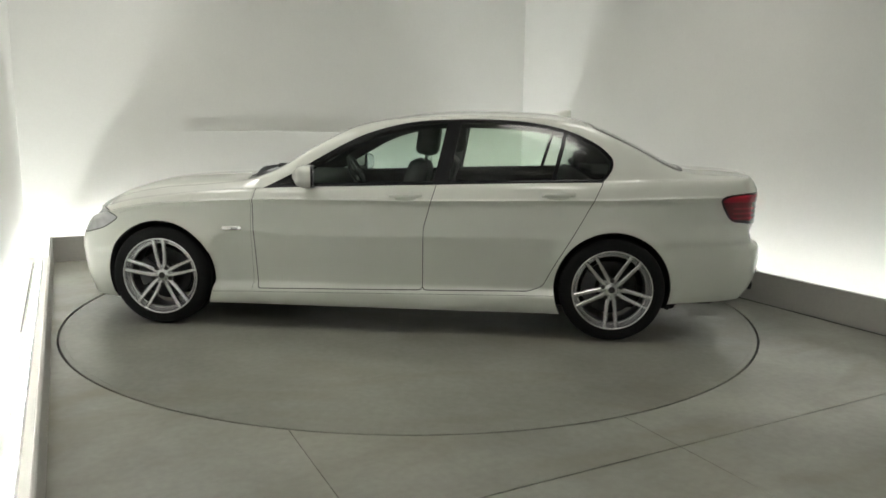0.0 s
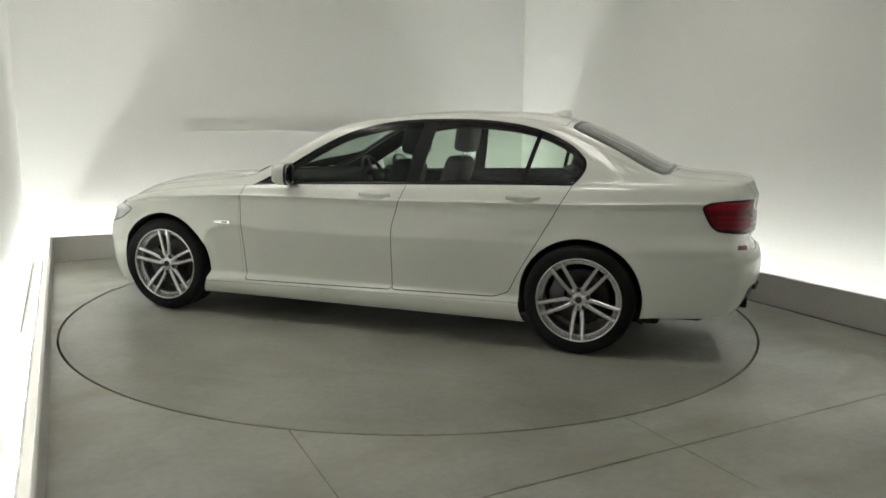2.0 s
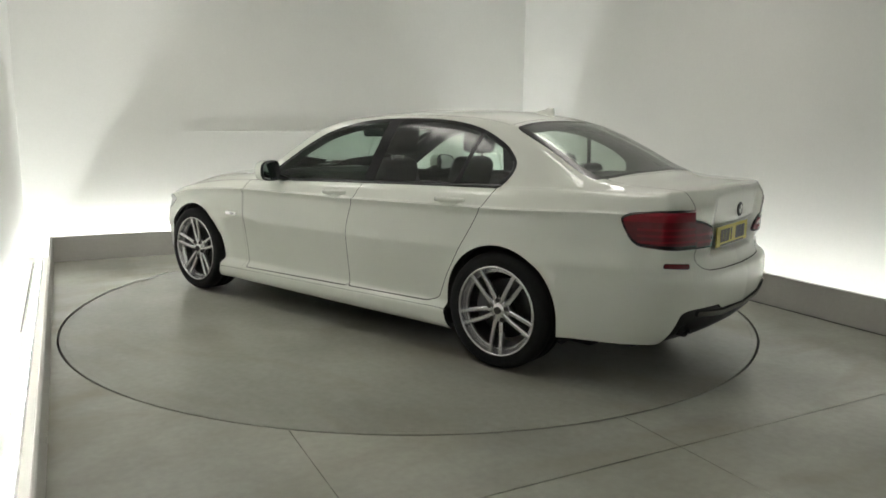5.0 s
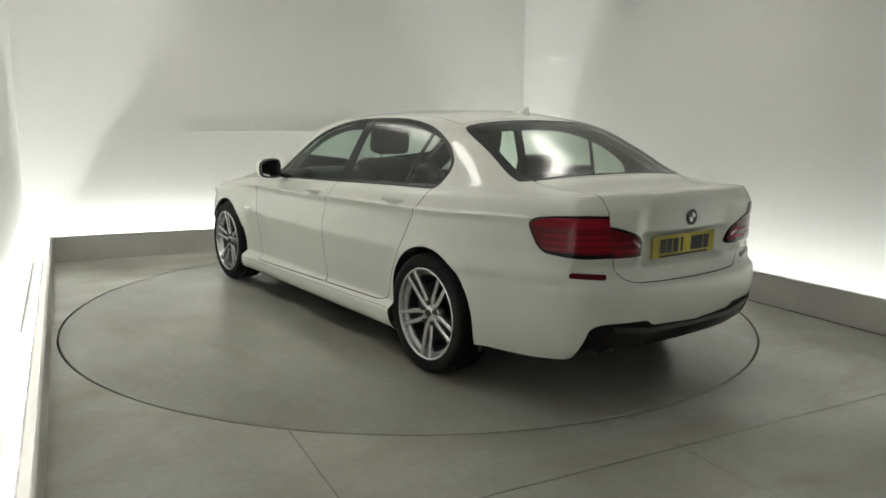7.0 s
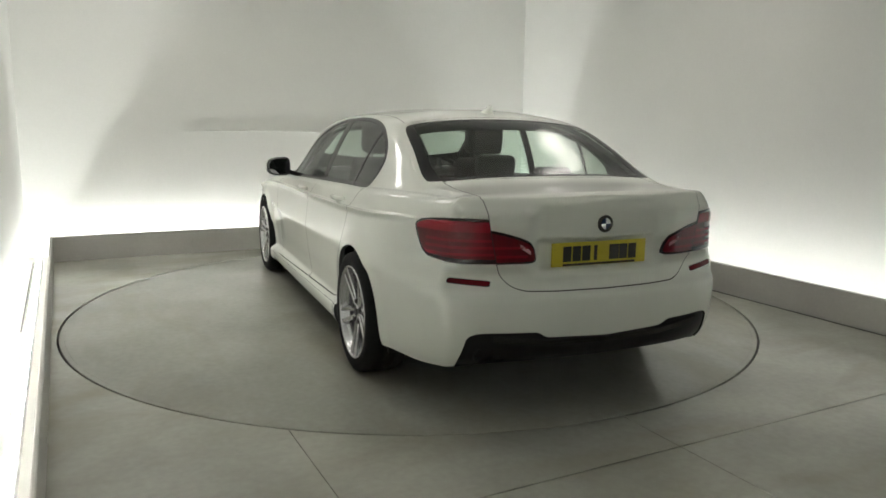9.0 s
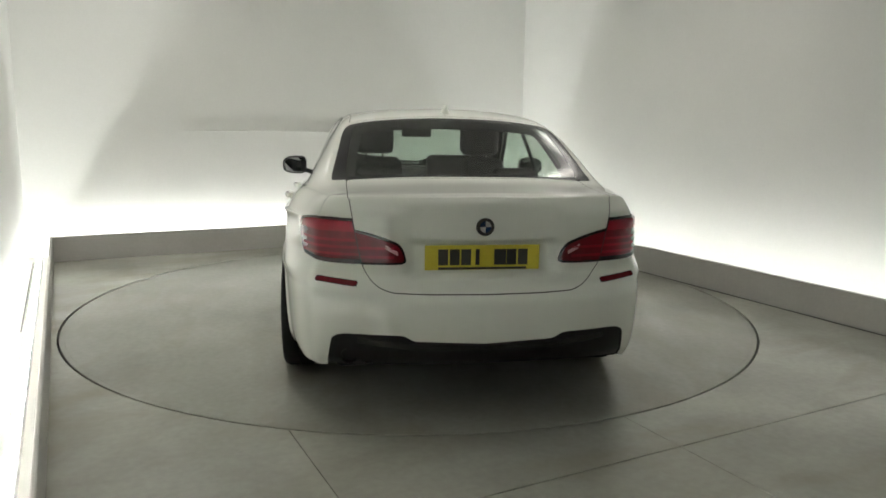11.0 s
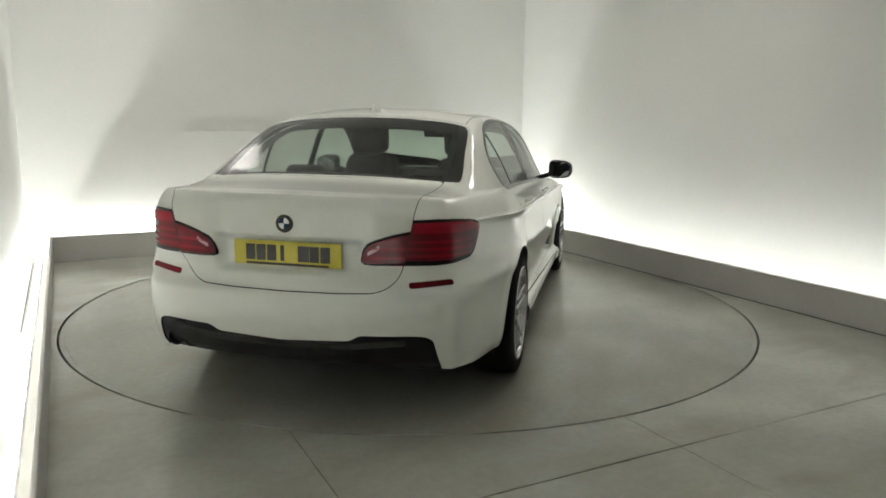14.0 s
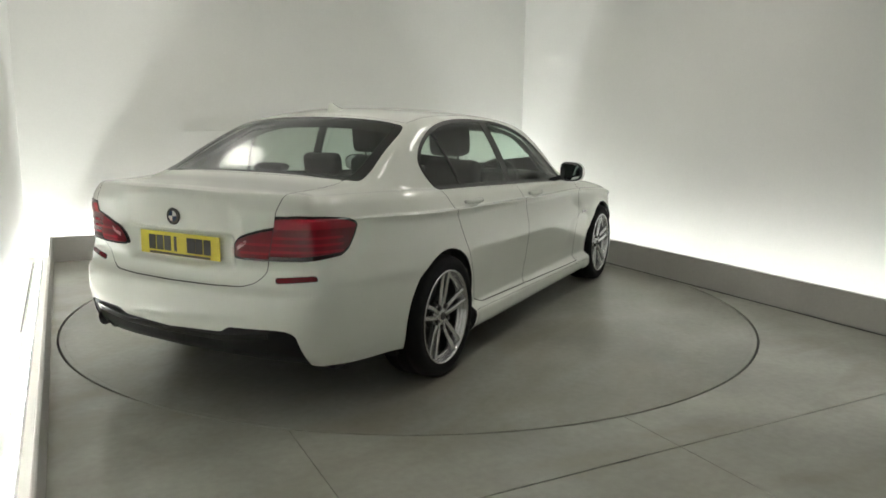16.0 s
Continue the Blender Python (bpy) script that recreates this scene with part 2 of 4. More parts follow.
def inside(poly, x, y):
    """Signed distance to an outline, negative inside."""
    poly = np.asarray(poly)
    best = np.full(len(x), 1e9)
    flip = np.zeros(len(x), bool)
    for a, b in zip(poly, np.roll(poly, -1, 0)):
        e = b - a
        ll = e @ e
        if ll < 1e-14:
            continue
        t = np.clip(((x - a[0]) * e[0] + (y - a[1]) * e[1]) / ll, 0, 1)
        best = np.minimum(best, (x - a[0] - t * e[0]) ** 2 + (y - a[1] - t * e[1]) ** 2)
        if a[1] != b[1]:
            hit = ((a[1] > y) != (b[1] > y)) & (x < (b[0] - a[0]) * (y - a[1]) / (b[1] - a[1]) + a[0])
            flip ^= hit
    return np.where(flip, -1, 1) * np.sqrt(best)


PLAN = [(2.335, 0.0), (2.27, 0.43), (2.09, 0.775), (1.86, 0.905), (1.484, 0.928), (0.9, 0.928), (-0.2, 0.93), (-1.0, 0.93), (-1.484, 0.93),
        (-1.85, 0.912), (-2.15, 0.862), (-2.31, 0.805), (-2.405, 0.74), (-2.475, 0.60), (-2.525, 0.36), (-2.548, 0.0)]
EDGE_Z = [(2.33, 0.66), (2.1, 0.725), (1.9, 0.79), (1.484, 0.865), (1.0, 0.915), (0.75, 0.928), (0.45, 0.942), (-0.8, 0.99), (-1.4, 1.012),
          (-1.9, 1.03), (-2.3, 1.032), (-2.42, 1.042), (-2.55, 1.046)]
CREASE_Z = [(2.3, 0.60), (1.9, 0.74), (1.484, 0.82), (0.64, 0.865), (-0.1, 0.872), (-0.81, 0.888), (-1.5, 0.906), (-2.1, 0.928), (-2.5, 0.93)]
BASE_Z = [(2.36, 0.19), (1.9, 0.17), (1.1, 0.158), (-1.1, 0.162), (-1.5, 0.20), (-1.88, 0.245), (-2.3, 0.262), (-2.55, 0.285)]
SIDE_IN = [(0.0, 0.034), (0.03, 0.010), (0.08, -0.003), (0.15, -0.006), (0.178, 0.006), (0.205, 0.044), (0.30, 0.038), (0.45, 0.021), (0.61, 0.0065), (0.655, 0.0018), (0.675, 0.0), (0.695, 0.0012), (0.78, 0.006),
           (0.90, 0.0135), (0.95, 0.0160), (0.985, 0.0085), (1.0, 0.004), (1.012, 0.0055), (1.05, 0.021), (1.3, 0.038), (1.7, 0.062), (1.9, 0.08), (2.0, 0.096)]
BUMPER_IN = [(0.0, 0.052), (0.06, 0.036), (0.15, 0.026), (0.30, 0.019), (0.45, 0.015), (0.54, 0.0125), (0.59, 0.002), (0.62, 0.0), (0.75, 0.006),
             (0.90, 0.0135), (0.95, 0.0160), (0.985, 0.0085), (1.0, 0.004), (1.012, 0.0055), (1.05, 0.021), (1.3, 0.038), (1.7, 0.062), (1.9, 0.08), (2.0, 0.096)]
TAIL_IN = [(0.0, 0.052), (0.06, 0.036), (0.15, 0.026), (0.30, 0.019), (0.45, 0.015), (0.54, 0.0125), (0.59, 0.002), (0.62, 0.0), (0.75, 0.006),
           (0.90, 0.011), (1.0, 0.015), (1.05, 0.022), (1.3, 0.038), (1.7, 0.062), (1.9, 0.08), (2.0, 0.096)]
WING_FOLD = [(0.55, 0.640), (0.90, 0.652), (1.00, 0.645), (1.07, 0.620), (1.12, 0.575), (1.155, 0.51), (1.18, 0.44)]
REAR_IN = [(0.26, 0.11), (0.32, 0.05), (0.42, 0.012), (0.52, 0.0), (0.58, 0.003), (0.608, 0.012), (0.63, 0.055), (0.68, 0.075), (0.76, 0.082), (0.86, 0.080),
           (0.93, 0.074), (1.0, 0.066), (1.025, 0.068), (1.05, 0.088)]
FRONT_IN = [(0.2, 0.06), (0.33, 0.012), (0.5, 0.0), (0.6, 0.02), (0.7, 0.10), (0.8, 0.2), (1.0, 0.3)]
RAIL_Y = [(2.3, 0.3), (1.9, 0.50), (1.484, 0.62), (1.0, 0.70), (0.75, 0.715), (0.5, 0.69), (0.19, 0.655), (-0.1, 0.630), (-0.6, 0.610), (-1.0, 0.600),
          (-1.345, 0.618), (-1.65, 0.660), (-1.893, 0.685), (-2.1, 0.65), (-2.5, 0.60)]
RAIL_Z = [(2.33, 0.675), (2.1, 0.775), (1.9, 0.855), (1.484, 0.925), (1.05, 0.955), (0.92, 0.975), (0.74, 1.045), (0.5, 1.195), (0.19, 1.345), (0.0, 1.382),
          (-0.3, 1.403), (-0.6, 1.41), (-1.0, 1.398), (-1.2, 1.376), (-1.345, 1.345), (-1.62, 1.225), (-1.893, 1.085), (-2.0, 1.062), (-2.2, 1.052), (-2.5, 1.05)]
MID_Z = [(2.33, 0.68), (2.2, 0.77), (2.1, 0.81), (1.9, 0.89), (1.69, 0.938), (1.26, 0.966), (1.05, 0.976), (0.75, 1.075), (0.5, 1.205), (0.19, 1.356), (0.0, 1.405),
         (-0.3, 1.446), (-0.6, 1.459), (-1.0, 1.452), (-1.25, 1.418), (-1.4, 1.372), (-1.7, 1.235), (-2.0, 1.095), (-2.1, 1.078), (-2.3, 1.066), (-2.5, 1.056)]
N_LOW, N_LEDGE, N_SIDE, N_TOP = 72, 4, 26, 30


def skin_grid():
    """The left half of the body: rings from the sill up, round from the nose to the tail."""
    p = spline(PLAN, 24, closed=False)
    seg = np.r_[0, np.cumsum(np.hypot(*np.diff(p, axis=0).T))]
    n = 380
    s = np.linspace(0, seg[-1], n)
    bx_, by_ = np.interp(s, seg, p[:, 0]), np.interp(s, seg, p[:, 1])
    tx, ty = np.gradient(bx_), np.gradient(by_)
    ln = np.hypot(tx, ty)
    nx, ny = -ty / ln, tx / ln
    nx, ny = np.where(ny < 0, -nx, nx), np.abs(ny)
    nx[0], ny[0], nx[-1], ny[-1] = 1, 0, -1, 0
    rear, front = np.where(nx < 0, nx**2, 0), np.where(nx > 0, nx**2, 0)
    z0, zc, ze = curve(BASE_Z, bx_), curve(CREASE_Z, bx_), curve(EDGE_Z, bx_)
    f = np.r_[np.linspace(0, 0.9, N_LOW)[:-1], np.linspace(0.9, 1.12, 23)[:-1], np.linspace(1.12, 2, 11)]
    rows = []
    for q in f:
        z = z0 + (zc - z0) * q if q <= 1 else zc + (ze - zc) * (q - 1)
        skirt = np.clip((1.45 - np.abs(bx_)) / 0.25, 0, 1)
        flank = curve(SIDE_IN, np.full(n, q)) * skirt + curve(BUMPER_IN, np.full(n, q)) * (1 - skirt)
        aft = np.clip((-1.85 - bx_) / 0.35, 0, 1)
        flank = flank * (1 - aft) + curve(TAIL_IN, np.full(n, q)) * aft
        fold = np.clip((curve(WING_FOLD, bx_) - z) / 0.022, 0, 1) * np.clip((bx_ - 0.62) / 0.22, 0, 1) * np.clip((1.20 - bx_) / 0.03, 0, 1) * np.clip((z - 0.30) / 0.2, 0, 1)
        flank = flank + 0.009 * fold * fold * (3 - 2 * fold)
        # the plate sits in a shallow recess of the boot lid, the lamps stand proud of it
        band = lambda v, lo, hi, soft: np.clip((v - lo) / soft, 0, 1) * np.clip((hi - v) / soft, 0, 1)
        dish = 0.030 * band(z, 0.690, 0.856, 0.016) * np.clip((0.372 - by_) / 0.05, 0, 1) - 0.030 * band(z, 0.70, 1.02, 0.05) * np.clip((by_ - 0.33) / 0.09, 0, 1)
        d = flank * (1 - rear - front) + (curve(REAR_IN, z) + dish) * rear + curve(FRONT_IN, z) * front
        for c in (1.484, -1.484):
            r = np.hypot(bx_ - c, z - 0.331)
            d = d - 0.012 * np.exp(-((r - 0.372) / 0.05) ** 2) * (1 - rear - front)
        tail = np.clip((-1.75 - bx_) / 0.15, 0, 1) * np.clip((0.645 - z) / 0.03, 0, 1) * (1 - rear)
        d = d - 0.002 * tail
        # the wings draw in above the rear bumper
        k = np.clip((z - 0.64) / 0.14, 0, 1)
        b = np.clip((-1.62 - bx_) / 0.55, 0, 1)
        d = d + 0.038 * k * k * (3 - 2 * k) * b * b * (3 - 2 * b) * (1 - rear)
        rows.append(np.stack([bx_ - nx * d, by_ - ny * d, z], -1))
    low = len(rows)
    e = rows[-1]
    ex, ey, ez = e.T
    py = np.minimum(curve(RAIL_Y, ex), ey * 0.86)
    pz, mz = np.maximum(curve(RAIL_Z, ex), ez + 0.002), curve(MID_Z, ex)
    mz = np.maximum(mz, pz)
    flat = np.where(np.abs(ex) > 1.9, np.clip(ey / 0.5, 0, 1), 1.0)
    pz, mz = ez + 0.0005 + (pz - ez) * flat, ez + 0.0008 + (mz - ez) * flat
    l_y, l_z = ey - np.minimum(0.024, ey * 0.1), ez + 0.003
    jj = list(np.linspace(0, 1, low))
    for t in np.linspace(0, 1, N_LEDGE + 1)[1:]:
        rows.append(np.stack([ex, ey + (l_y - ey) * t, ez + (l_z - ez) * t], -1))
        jj.append(1 + 0.2 * t)
    for t in np.linspace(0, 1, N_SIDE + 1)[1:]:
        swell = 0.055 * t * (1 - t) * np.clip((pz - l_z) / 0.35, 0, 1)
        rows.append(np.stack([ex, l_y + (py - l_y) * t + swell, l_z + (pz - l_z) * t + swell * 0.4], -1))
        jj.append(1.2 + 0.8 * t)
    for t in np.linspace(0, 1, N_TOP + 1)[1:]:
        y = py * (1 - t)
        rows.append(np.stack([ex, y, mz - (mz - pz) * (1 - t) ** 2.3], -1))
        jj.append(2 + t)
    g = np.stack(rows, 1)
    wide = np.clip((ey - 0.06) / 0.30, 0, 1)[:, None, None]
    for k in range(14):
        sm = g.copy()
        sm[:, 1:-1] += wide * (0.25 * g[:, :-2] - 0.5 * g[:, 1:-1] + 0.25 * g[:, 2:])
        a = 1 if k < 2 else low + 4
        g[:, a:-1] = sm[:, a:-1]
        if k < 4:
            g[:, low - 3:low + 5] = sm[:, low - 3:low + 5]
    for k in range(8):
        g[1:-1, low + 5:] += np.clip((ey[1:-1] - 0.3) / 0.2, 0, 1)[:, None, None] * (0.25 * g[:-2, low + 5:] - 0.5 * g[1:-1, low + 5:] + 0.25 * g[2:, low + 5:])
    g[:, -1, 1] = 0
    g[0, :, 1] = g[-1, :, 1] = 0
    w = np.concatenate([g[:, ::1], (g * (1, -1, 1))[:, -2::-1][:, :2]], 1)
    du = np.gradient(g, axis=0)
    dv = np.gradient(w, axis=1)[:, :g.shape[1]]
    nr = np.cross(dv, du)
    ln = np.linalg.norm(nr, axis=2, keepdims=True)
    nr = nr / np.maximum(ln, 1e-9)
    nr[0, low:], nr[-1, low:] = nr[2, low:], nr[-3, low:]
    deck = (np.clip((0.45 - ey) / 0.2, 0, 1) * (np.abs(ex) > 2.0))[:, None, None] * (np.array(jj) > 1.0)[None, :, None]
    flat_n = np.where(ex < 0, -0.06, 0.25)[:, None, None] * np.array((1.0, 0, 0)) + np.array((0, 0, 1.0))
    side_up = np.sign(nr[n // 2, -1, 2]) or 1.0
    nr = nr * (1 - deck) + side_up * flat_n * deck
    nr = nr / np.maximum(np.linalg.norm(nr, axis=2, keepdims=True), 1e-9)
    nr[0, :, 1] = nr[-1, :, 1] = 0
    nr[:, -1, 1] = 0
    if nr[n // 2, 20, 1] < 0:
        nr = -nr
    att = np.stack([np.repeat(s[:, None], g.shape[1], 1), np.repeat(np.array(jj)[None], n, 0)], -1)
    return g, nr, att, s, np.stack([bx_, by_], -1)


class Skin:
    """A piece of the surface: places, normals, ring length and height index, and faces."""

    def __init__(self, co, no, at, faces):
        self.co, self.no, self.at, self.faces = co, no, at, faces

    x = property(lambda self: self.co[:, 0])
    y = property(lambda self: self.co[:, 1])
    z = property(lambda self: self.co[:, 2])
    s = property(lambda self: self.at[:, 0])
    j = property(lambda self: self.at[:, 1])

    def keep(self, field, at_most):
        """The part of the surface where field <= at_most."""
        v = field - at_most
        ok = v <= 0
        data = np.concatenate([self.co, self.no, self.at], 1)
        extra, cut, faces = [], {}, []
        n0 = len(data)
        for f in self.faces:
            c = [ok[i] for i in f]
            if all(c):
                faces.append(f)
                continue
            if not any(c):
                continue
            out = []
            for a, b in zip(f, f[1:] + f[:1]):
                if ok[a]:
                    out.append(a)
                if ok[a] != ok[b]:
                    key = (a, b) if a < b else (b, a)
                    if key not in cut:
                        t = v[a] / (v[a] - v[b])
                        cut[key] = n0 + len(extra)
                        extra.append(data[a] + t * (data[b] - data[a]))
                    out.append(cut[key])
            if len(out) > 2:
                faces.append(tuple(out))
        if extra:
            data = np.concatenate([data, np.array(extra)])
        used = sorted({i for f in faces for i in f})
        idx = {o: i for i, o in enumerate(used)}
        data = data[used] if used else data[:0]
        return Skin(data[:, :3], data[:, 3:6], data[:, 6:], [tuple(idx[i] for i in f) for f in faces])

    def split(self, field, gap=0.0):
        return self.keep(field(self), -gap), self.keep(-field(self), -gap)

    def mirrored(self):
        k = np.array((1, -1, 1))
        return Skin(self.co * k, self.no * k, self.at, [f[::-1] for f in self.faces])

    def joined(self, other):
        n = len(self.co)
        return Skin(np.r_[self.co, other.co], np.r_[self.no, other.no], np.r_[self.at, other.at], self.faces + [tuple(i + n for i in f) for f in other.faces])

    def both(self):
        return self.joined(self.mirrored())

    def moved(self, d):
        return Skin(self.co + self.no * d, self.no, self.at, self.faces)


def skin_part(name, sk, material, parent, label="", thick=0.0):
    """A panel as a mesh, with folded edges of the given depth, coloured dark as gap shade."""
    co, no, faces = sk.co, sk.no, [tuple(f) for f in sk.faces]
    key = {}
    remap = np.arange(len(co))
    for i, c in enumerate(np.round(co, 5)):
        remap[i] = key.setdefault(tuple(c), i)
    clean = []
    for f in faces:
        g = []
        for i in (remap[k] for k in f):
            if i not in g:
                g.append(int(i))
        if len(g) > 2:
            clean.append(tuple(g))
    faces = clean
    outer = len(faces)
    if thick:
        count = {}
        for f in faces:
            for a, b in zip(f, f[1:] + f[:1]):
                count[(a, b)] = 1
        rim = [e for e in count if (e[1], e[0]) not in count]
        base = len(co)
        ids = sorted({i for e in rim for i in e})
        new_i = {v: base + i for i, v in enumerate(ids)}
        if ids:
            top = {v: base + len(ids) + i for i, v in enumerate(ids)}
            co = np.r_[co, co[ids] - no[ids] * thick, co[ids]]
            no = np.r_[no, no[ids], no[ids]]
            faces = faces + [(top[b], top[a], new_i[a], new_i[b]) for a, b in rim]
    me = bpy.data.meshes.new(name)
    me.from_pydata(co.tolist(), [], faces)
    me.materials.append(material)
    # the folds would be body-coloured; the shade of the gaps is put into their colour
    me.materials.append(DARK_IN)
    me.polygons.foreach_set("material_index", [0] * outer + [1] * (len(me.polygons) - outer))
    me.polygons.foreach_set("use_smooth", [True] * len(me.polygons))
    me.normals_split_custom_set_from_vertices(no.tolist())
    ob = new(name, me)
    ob.parent = parent
    if label:
        ob["label"] = label
    return ob


# ---- car materials ----
PAINT = mat("white_car_paint", (0.80, 0.82, 0.75), 0.5, coat=1.0, grain=0.006, scale=400, blot=0.015, blot_scale=2, spec=0.25)
PAINT.node_tree.nodes["Principled BSDF"].inputs["Coat IOR"].default_value = 1.6
PAINT.node_tree.nodes["Principled BSDF"].inputs["Coat Roughness"].default_value = 0.035
BLACK_GLOSS = mat("gloss_black_trim", (0.012, 0.012, 0.013), 0.22, coat=0.0, grain=0.05, scale=200, spec=0.3)
BLACK_LIP = mat("gloss_black_lip", (0.014, 0.014, 0.015), 0.2, coat=0.35, grain=0.05, scale=200)
BLACK_MATT = mat("black_plastic", (0.012, 0.012, 0.013), 0.38, grain=0.1, scale=300, bump=0.1, spec=0.25)
DARK_IN = mat("dark_lining", (0.015, 0.015, 0.015), 0.85, grain=0.1, scale=80)
LEATHER = mat("black_leather", (0.014, 0.0135, 0.0135), 0.55, grain=0.15, scale=150, bump=0.2, blot=0.1, blot_scale=6, spec=0.3)
TYRE = mat("tyre_rubber", (0.011, 0.011, 0.011), 0.8, grain=0.12, scale=120, bump=0.2, blot=0.1, blot_scale=6, spec=0.2)
ALLOY = mat("silver_alloy", (0.58, 0.58, 0.585), 0.24, metal=0.85, grain=0.03, scale=200, coat=0.4)
# darker copy of the alloy, with the shade behind the spokes in its colour
ALLOY_DARK = mat("shaded_alloy_grey", (0.09, 0.09, 0.092), 0.4, metal=0.7, grain=0.05, scale=150)
STEEL = mat("brake_steel", (0.032, 0.032, 0.032), 0.45, metal=0.9, grain=0.08, scale=90)
CHROME = mat("chrome", (0.75, 0.75, 0.75), 0.12, metal=1.0, grain=0.01)
RED_LENS = mat("red_lamp_lens", (0.13, 0.004, 0.009), 0.2, coat=0.15, spec=0.2, grain=0.12, scale=60, blot=0.2, blot_scale=9)
RED_BAR = mat("red_light_bar", (0.25, 0.008, 0.018), 0.25, coat=0.12, spec=0.2, grain=0.05, scale=60)
RED_DEEP = mat("deep_red_lens", (0.022, 0.003, 0.005), 0.2, coat=0.4, spec=0.2, grain=0.1, scale=60)
PALE_LENS = mat("pale_reversing_lens", (0.62, 0.30, 0.32), 0.15, coat=1.0, grain=0.03)
LAMP_CLEAR = mat("headlamp_lens", (0.70, 0.71, 0.72), 0.1, metal=0.2, coat=1.0, grain=0.12, scale=25)
YELLOW = mat("yellow_plate", (0.56, 0.47, 0.04), 0.4, grain=0.04, scale=120, blot=0.04)
INK = mat("black_plate_marks", (0.02, 0.018, 0.015), 0.5, grain=0.05)
BADGE_BLUE = mat("badge_blue", (0.015, 0.035, 0.09), 0.2, coat=1.0, grain=0.02)
MIRROR = mat("mirror_glass", (0.42, 0.43, 0.44), 0.02, metal=1.0)


def glass(name, tint, gloss=0.042):
    m = bpy.data.materials.new(name)
    m.use_nodes = True
    nt = m.node_tree
    nt.nodes.remove(nt.nodes["Principled BSDF"])
    t, g, mix = nt.nodes.new("ShaderNodeBsdfTransparent"), nt.nodes.new("ShaderNodeBsdfGlossy"), nt.nodes.new("ShaderNodeMixShader")
    lw, pw, ma = nt.nodes.new("ShaderNodeLayerWeight"), nt.nodes.new("ShaderNodeMath"), nt.nodes.new("ShaderNodeMath")
    lw.inputs["Blend"].default_value = 0.5
    pw.operation, ma.operation = "POWER", "MULTIPLY_ADD"
    pw.inputs[1].default_value = 5
    ma.inputs[1].default_value, ma.inputs[2].default_value = 1 - gloss, gloss
    nt.links.new(lw.outputs["Facing"], pw.inputs[0])
    nt.links.new(pw.outputs[0], ma.inputs[0])
    t.inputs["Color"].default_value = (*tint, 1)
    g.inputs["Roughness"].default_value = 0.16
    g.inputs["Color"].default_value = (0.95, 0.95, 0.95, 1)
    nt.links.new(ma.outputs[0], mix.inputs["Fac"])
    nt.links.new(t.outputs["BSDF"], mix.inputs[1])
    nt.links.new(g.outputs["BSDF"], mix.inputs[2])
    nt.links.new(mix.outputs["Shader"], nt.nodes["Material Output"].inputs["Surface"])
    return m


GLASS = glass("green_tinted_glass", (0.74, 0.84, 0.78), gloss=0.03)
GLASS_REAR = glass("dark_tinted_glass", (0.66, 0.73, 0.67), gloss=0.055)

# ---- outlines of the panels, in the car's own metres ----
X_AXLE, R_ARCH, Z_AXLE, R_TYRE = 1.484, 0.368, 0.337, 0.339
DLO = spline([(0.80, 0.925), (0.62, 1.02), (0.45, 1.122), (0.28, 1.218), (0.10, 1.30), (-0.16, 1.366), (-0.46, 1.389), (-0.82, 1.387), (-1.12, 1.345), (-1.34, 1.262),
              (-1.455, 1.175), (-1.475, 1.115), (-1.452, 1.06), (-1.41, 1.012), (-1.39, 1.008), (-0.8, 0.989), (0.45, 0.942), (0.76, 0.928)], 8)
DOOR_F = rounded([(0.845, 1.2), (0.848, 0.83), (0.832, 0.34), (0.825, 0.272), (-0.27, 0.292), (-0.275, 0.70), (-0.355, 1.0), (-0.38, 1.2)], 0.025)
DOOR_R = rounded([(-0.38, 1.2), (-0.355, 1.0), (-0.275, 0.70), (-0.27, 0.292), (-0.96, 0.305), (-1.045, 0.335), (-1.105, 0.46), (-1.28, 0.77), (-1.405, 1.005), (-1.47, 1.2)], 0.025)
REAR_GLASS = spline([(-1.348, 0.0), (-1.348, 0.30), (-1.352, 0.50), (-1.39, 0.592), (-1.65, 0.636), (-1.885, 0.668), (-1.935, 0.63), (-1.965, 0.45), (-1.985, 0.0),
                     (-1.965, -0.45), (-1.70, -0.5), (-1.33, -0.45)], 8)
WINDSCREEN = spline([(0.10, 0.0), (0.13, 0.35), (0.17, 0.54), (0.24, 0.585), (0.6, 0.645), (0.86, 0.675), (0.93, 0.62), (1.0, 0.35), (1.03, 0.0), (1.0, -0.3), (0.5, -0.5), (0.13, -0.3)], 8)
TRUNK = rounded([(-0.9, 1.3), (0.597, 1.3), (0.592, 1.04), (0.575, 0.93), (0.537, 0.745), (0.507, 0.685), (0.465, 0.645), (0.41, 0.627), (0.25, 0.622), (0, 0.621), (-0.25, 0.622), (-0.9, 0.63)], 0.02)
LAMP_IN = rounded([(0.342, 0.752), (0.358, 0.812), (0.378, 0.842), (0.425, 0.864), (0.50, 0.887), (0.592, 0.907), (0.66, 0.92), (0.66, 0.752)], 0.02)
DIFFUSER = rounded([(0.69, 0.1), (0.69, 0.31), (0.672, 0.425), (0.64, 0.443), (0.59, 0.447), (0.36, 0.443), (0.315, 0.415), (0, 0.402), (-0.3, 0.41), (-0.7, 0.44), (-0.7, 0.1)], 0.015)
HEADLAMP = rounded([(2.30, 0.585), (2.17, 0.712), (1.98, 0.782), (1.86, 0.765), (1.765, 0.715), (1.88, 0.645), (2.06, 0.595)], 0.03)


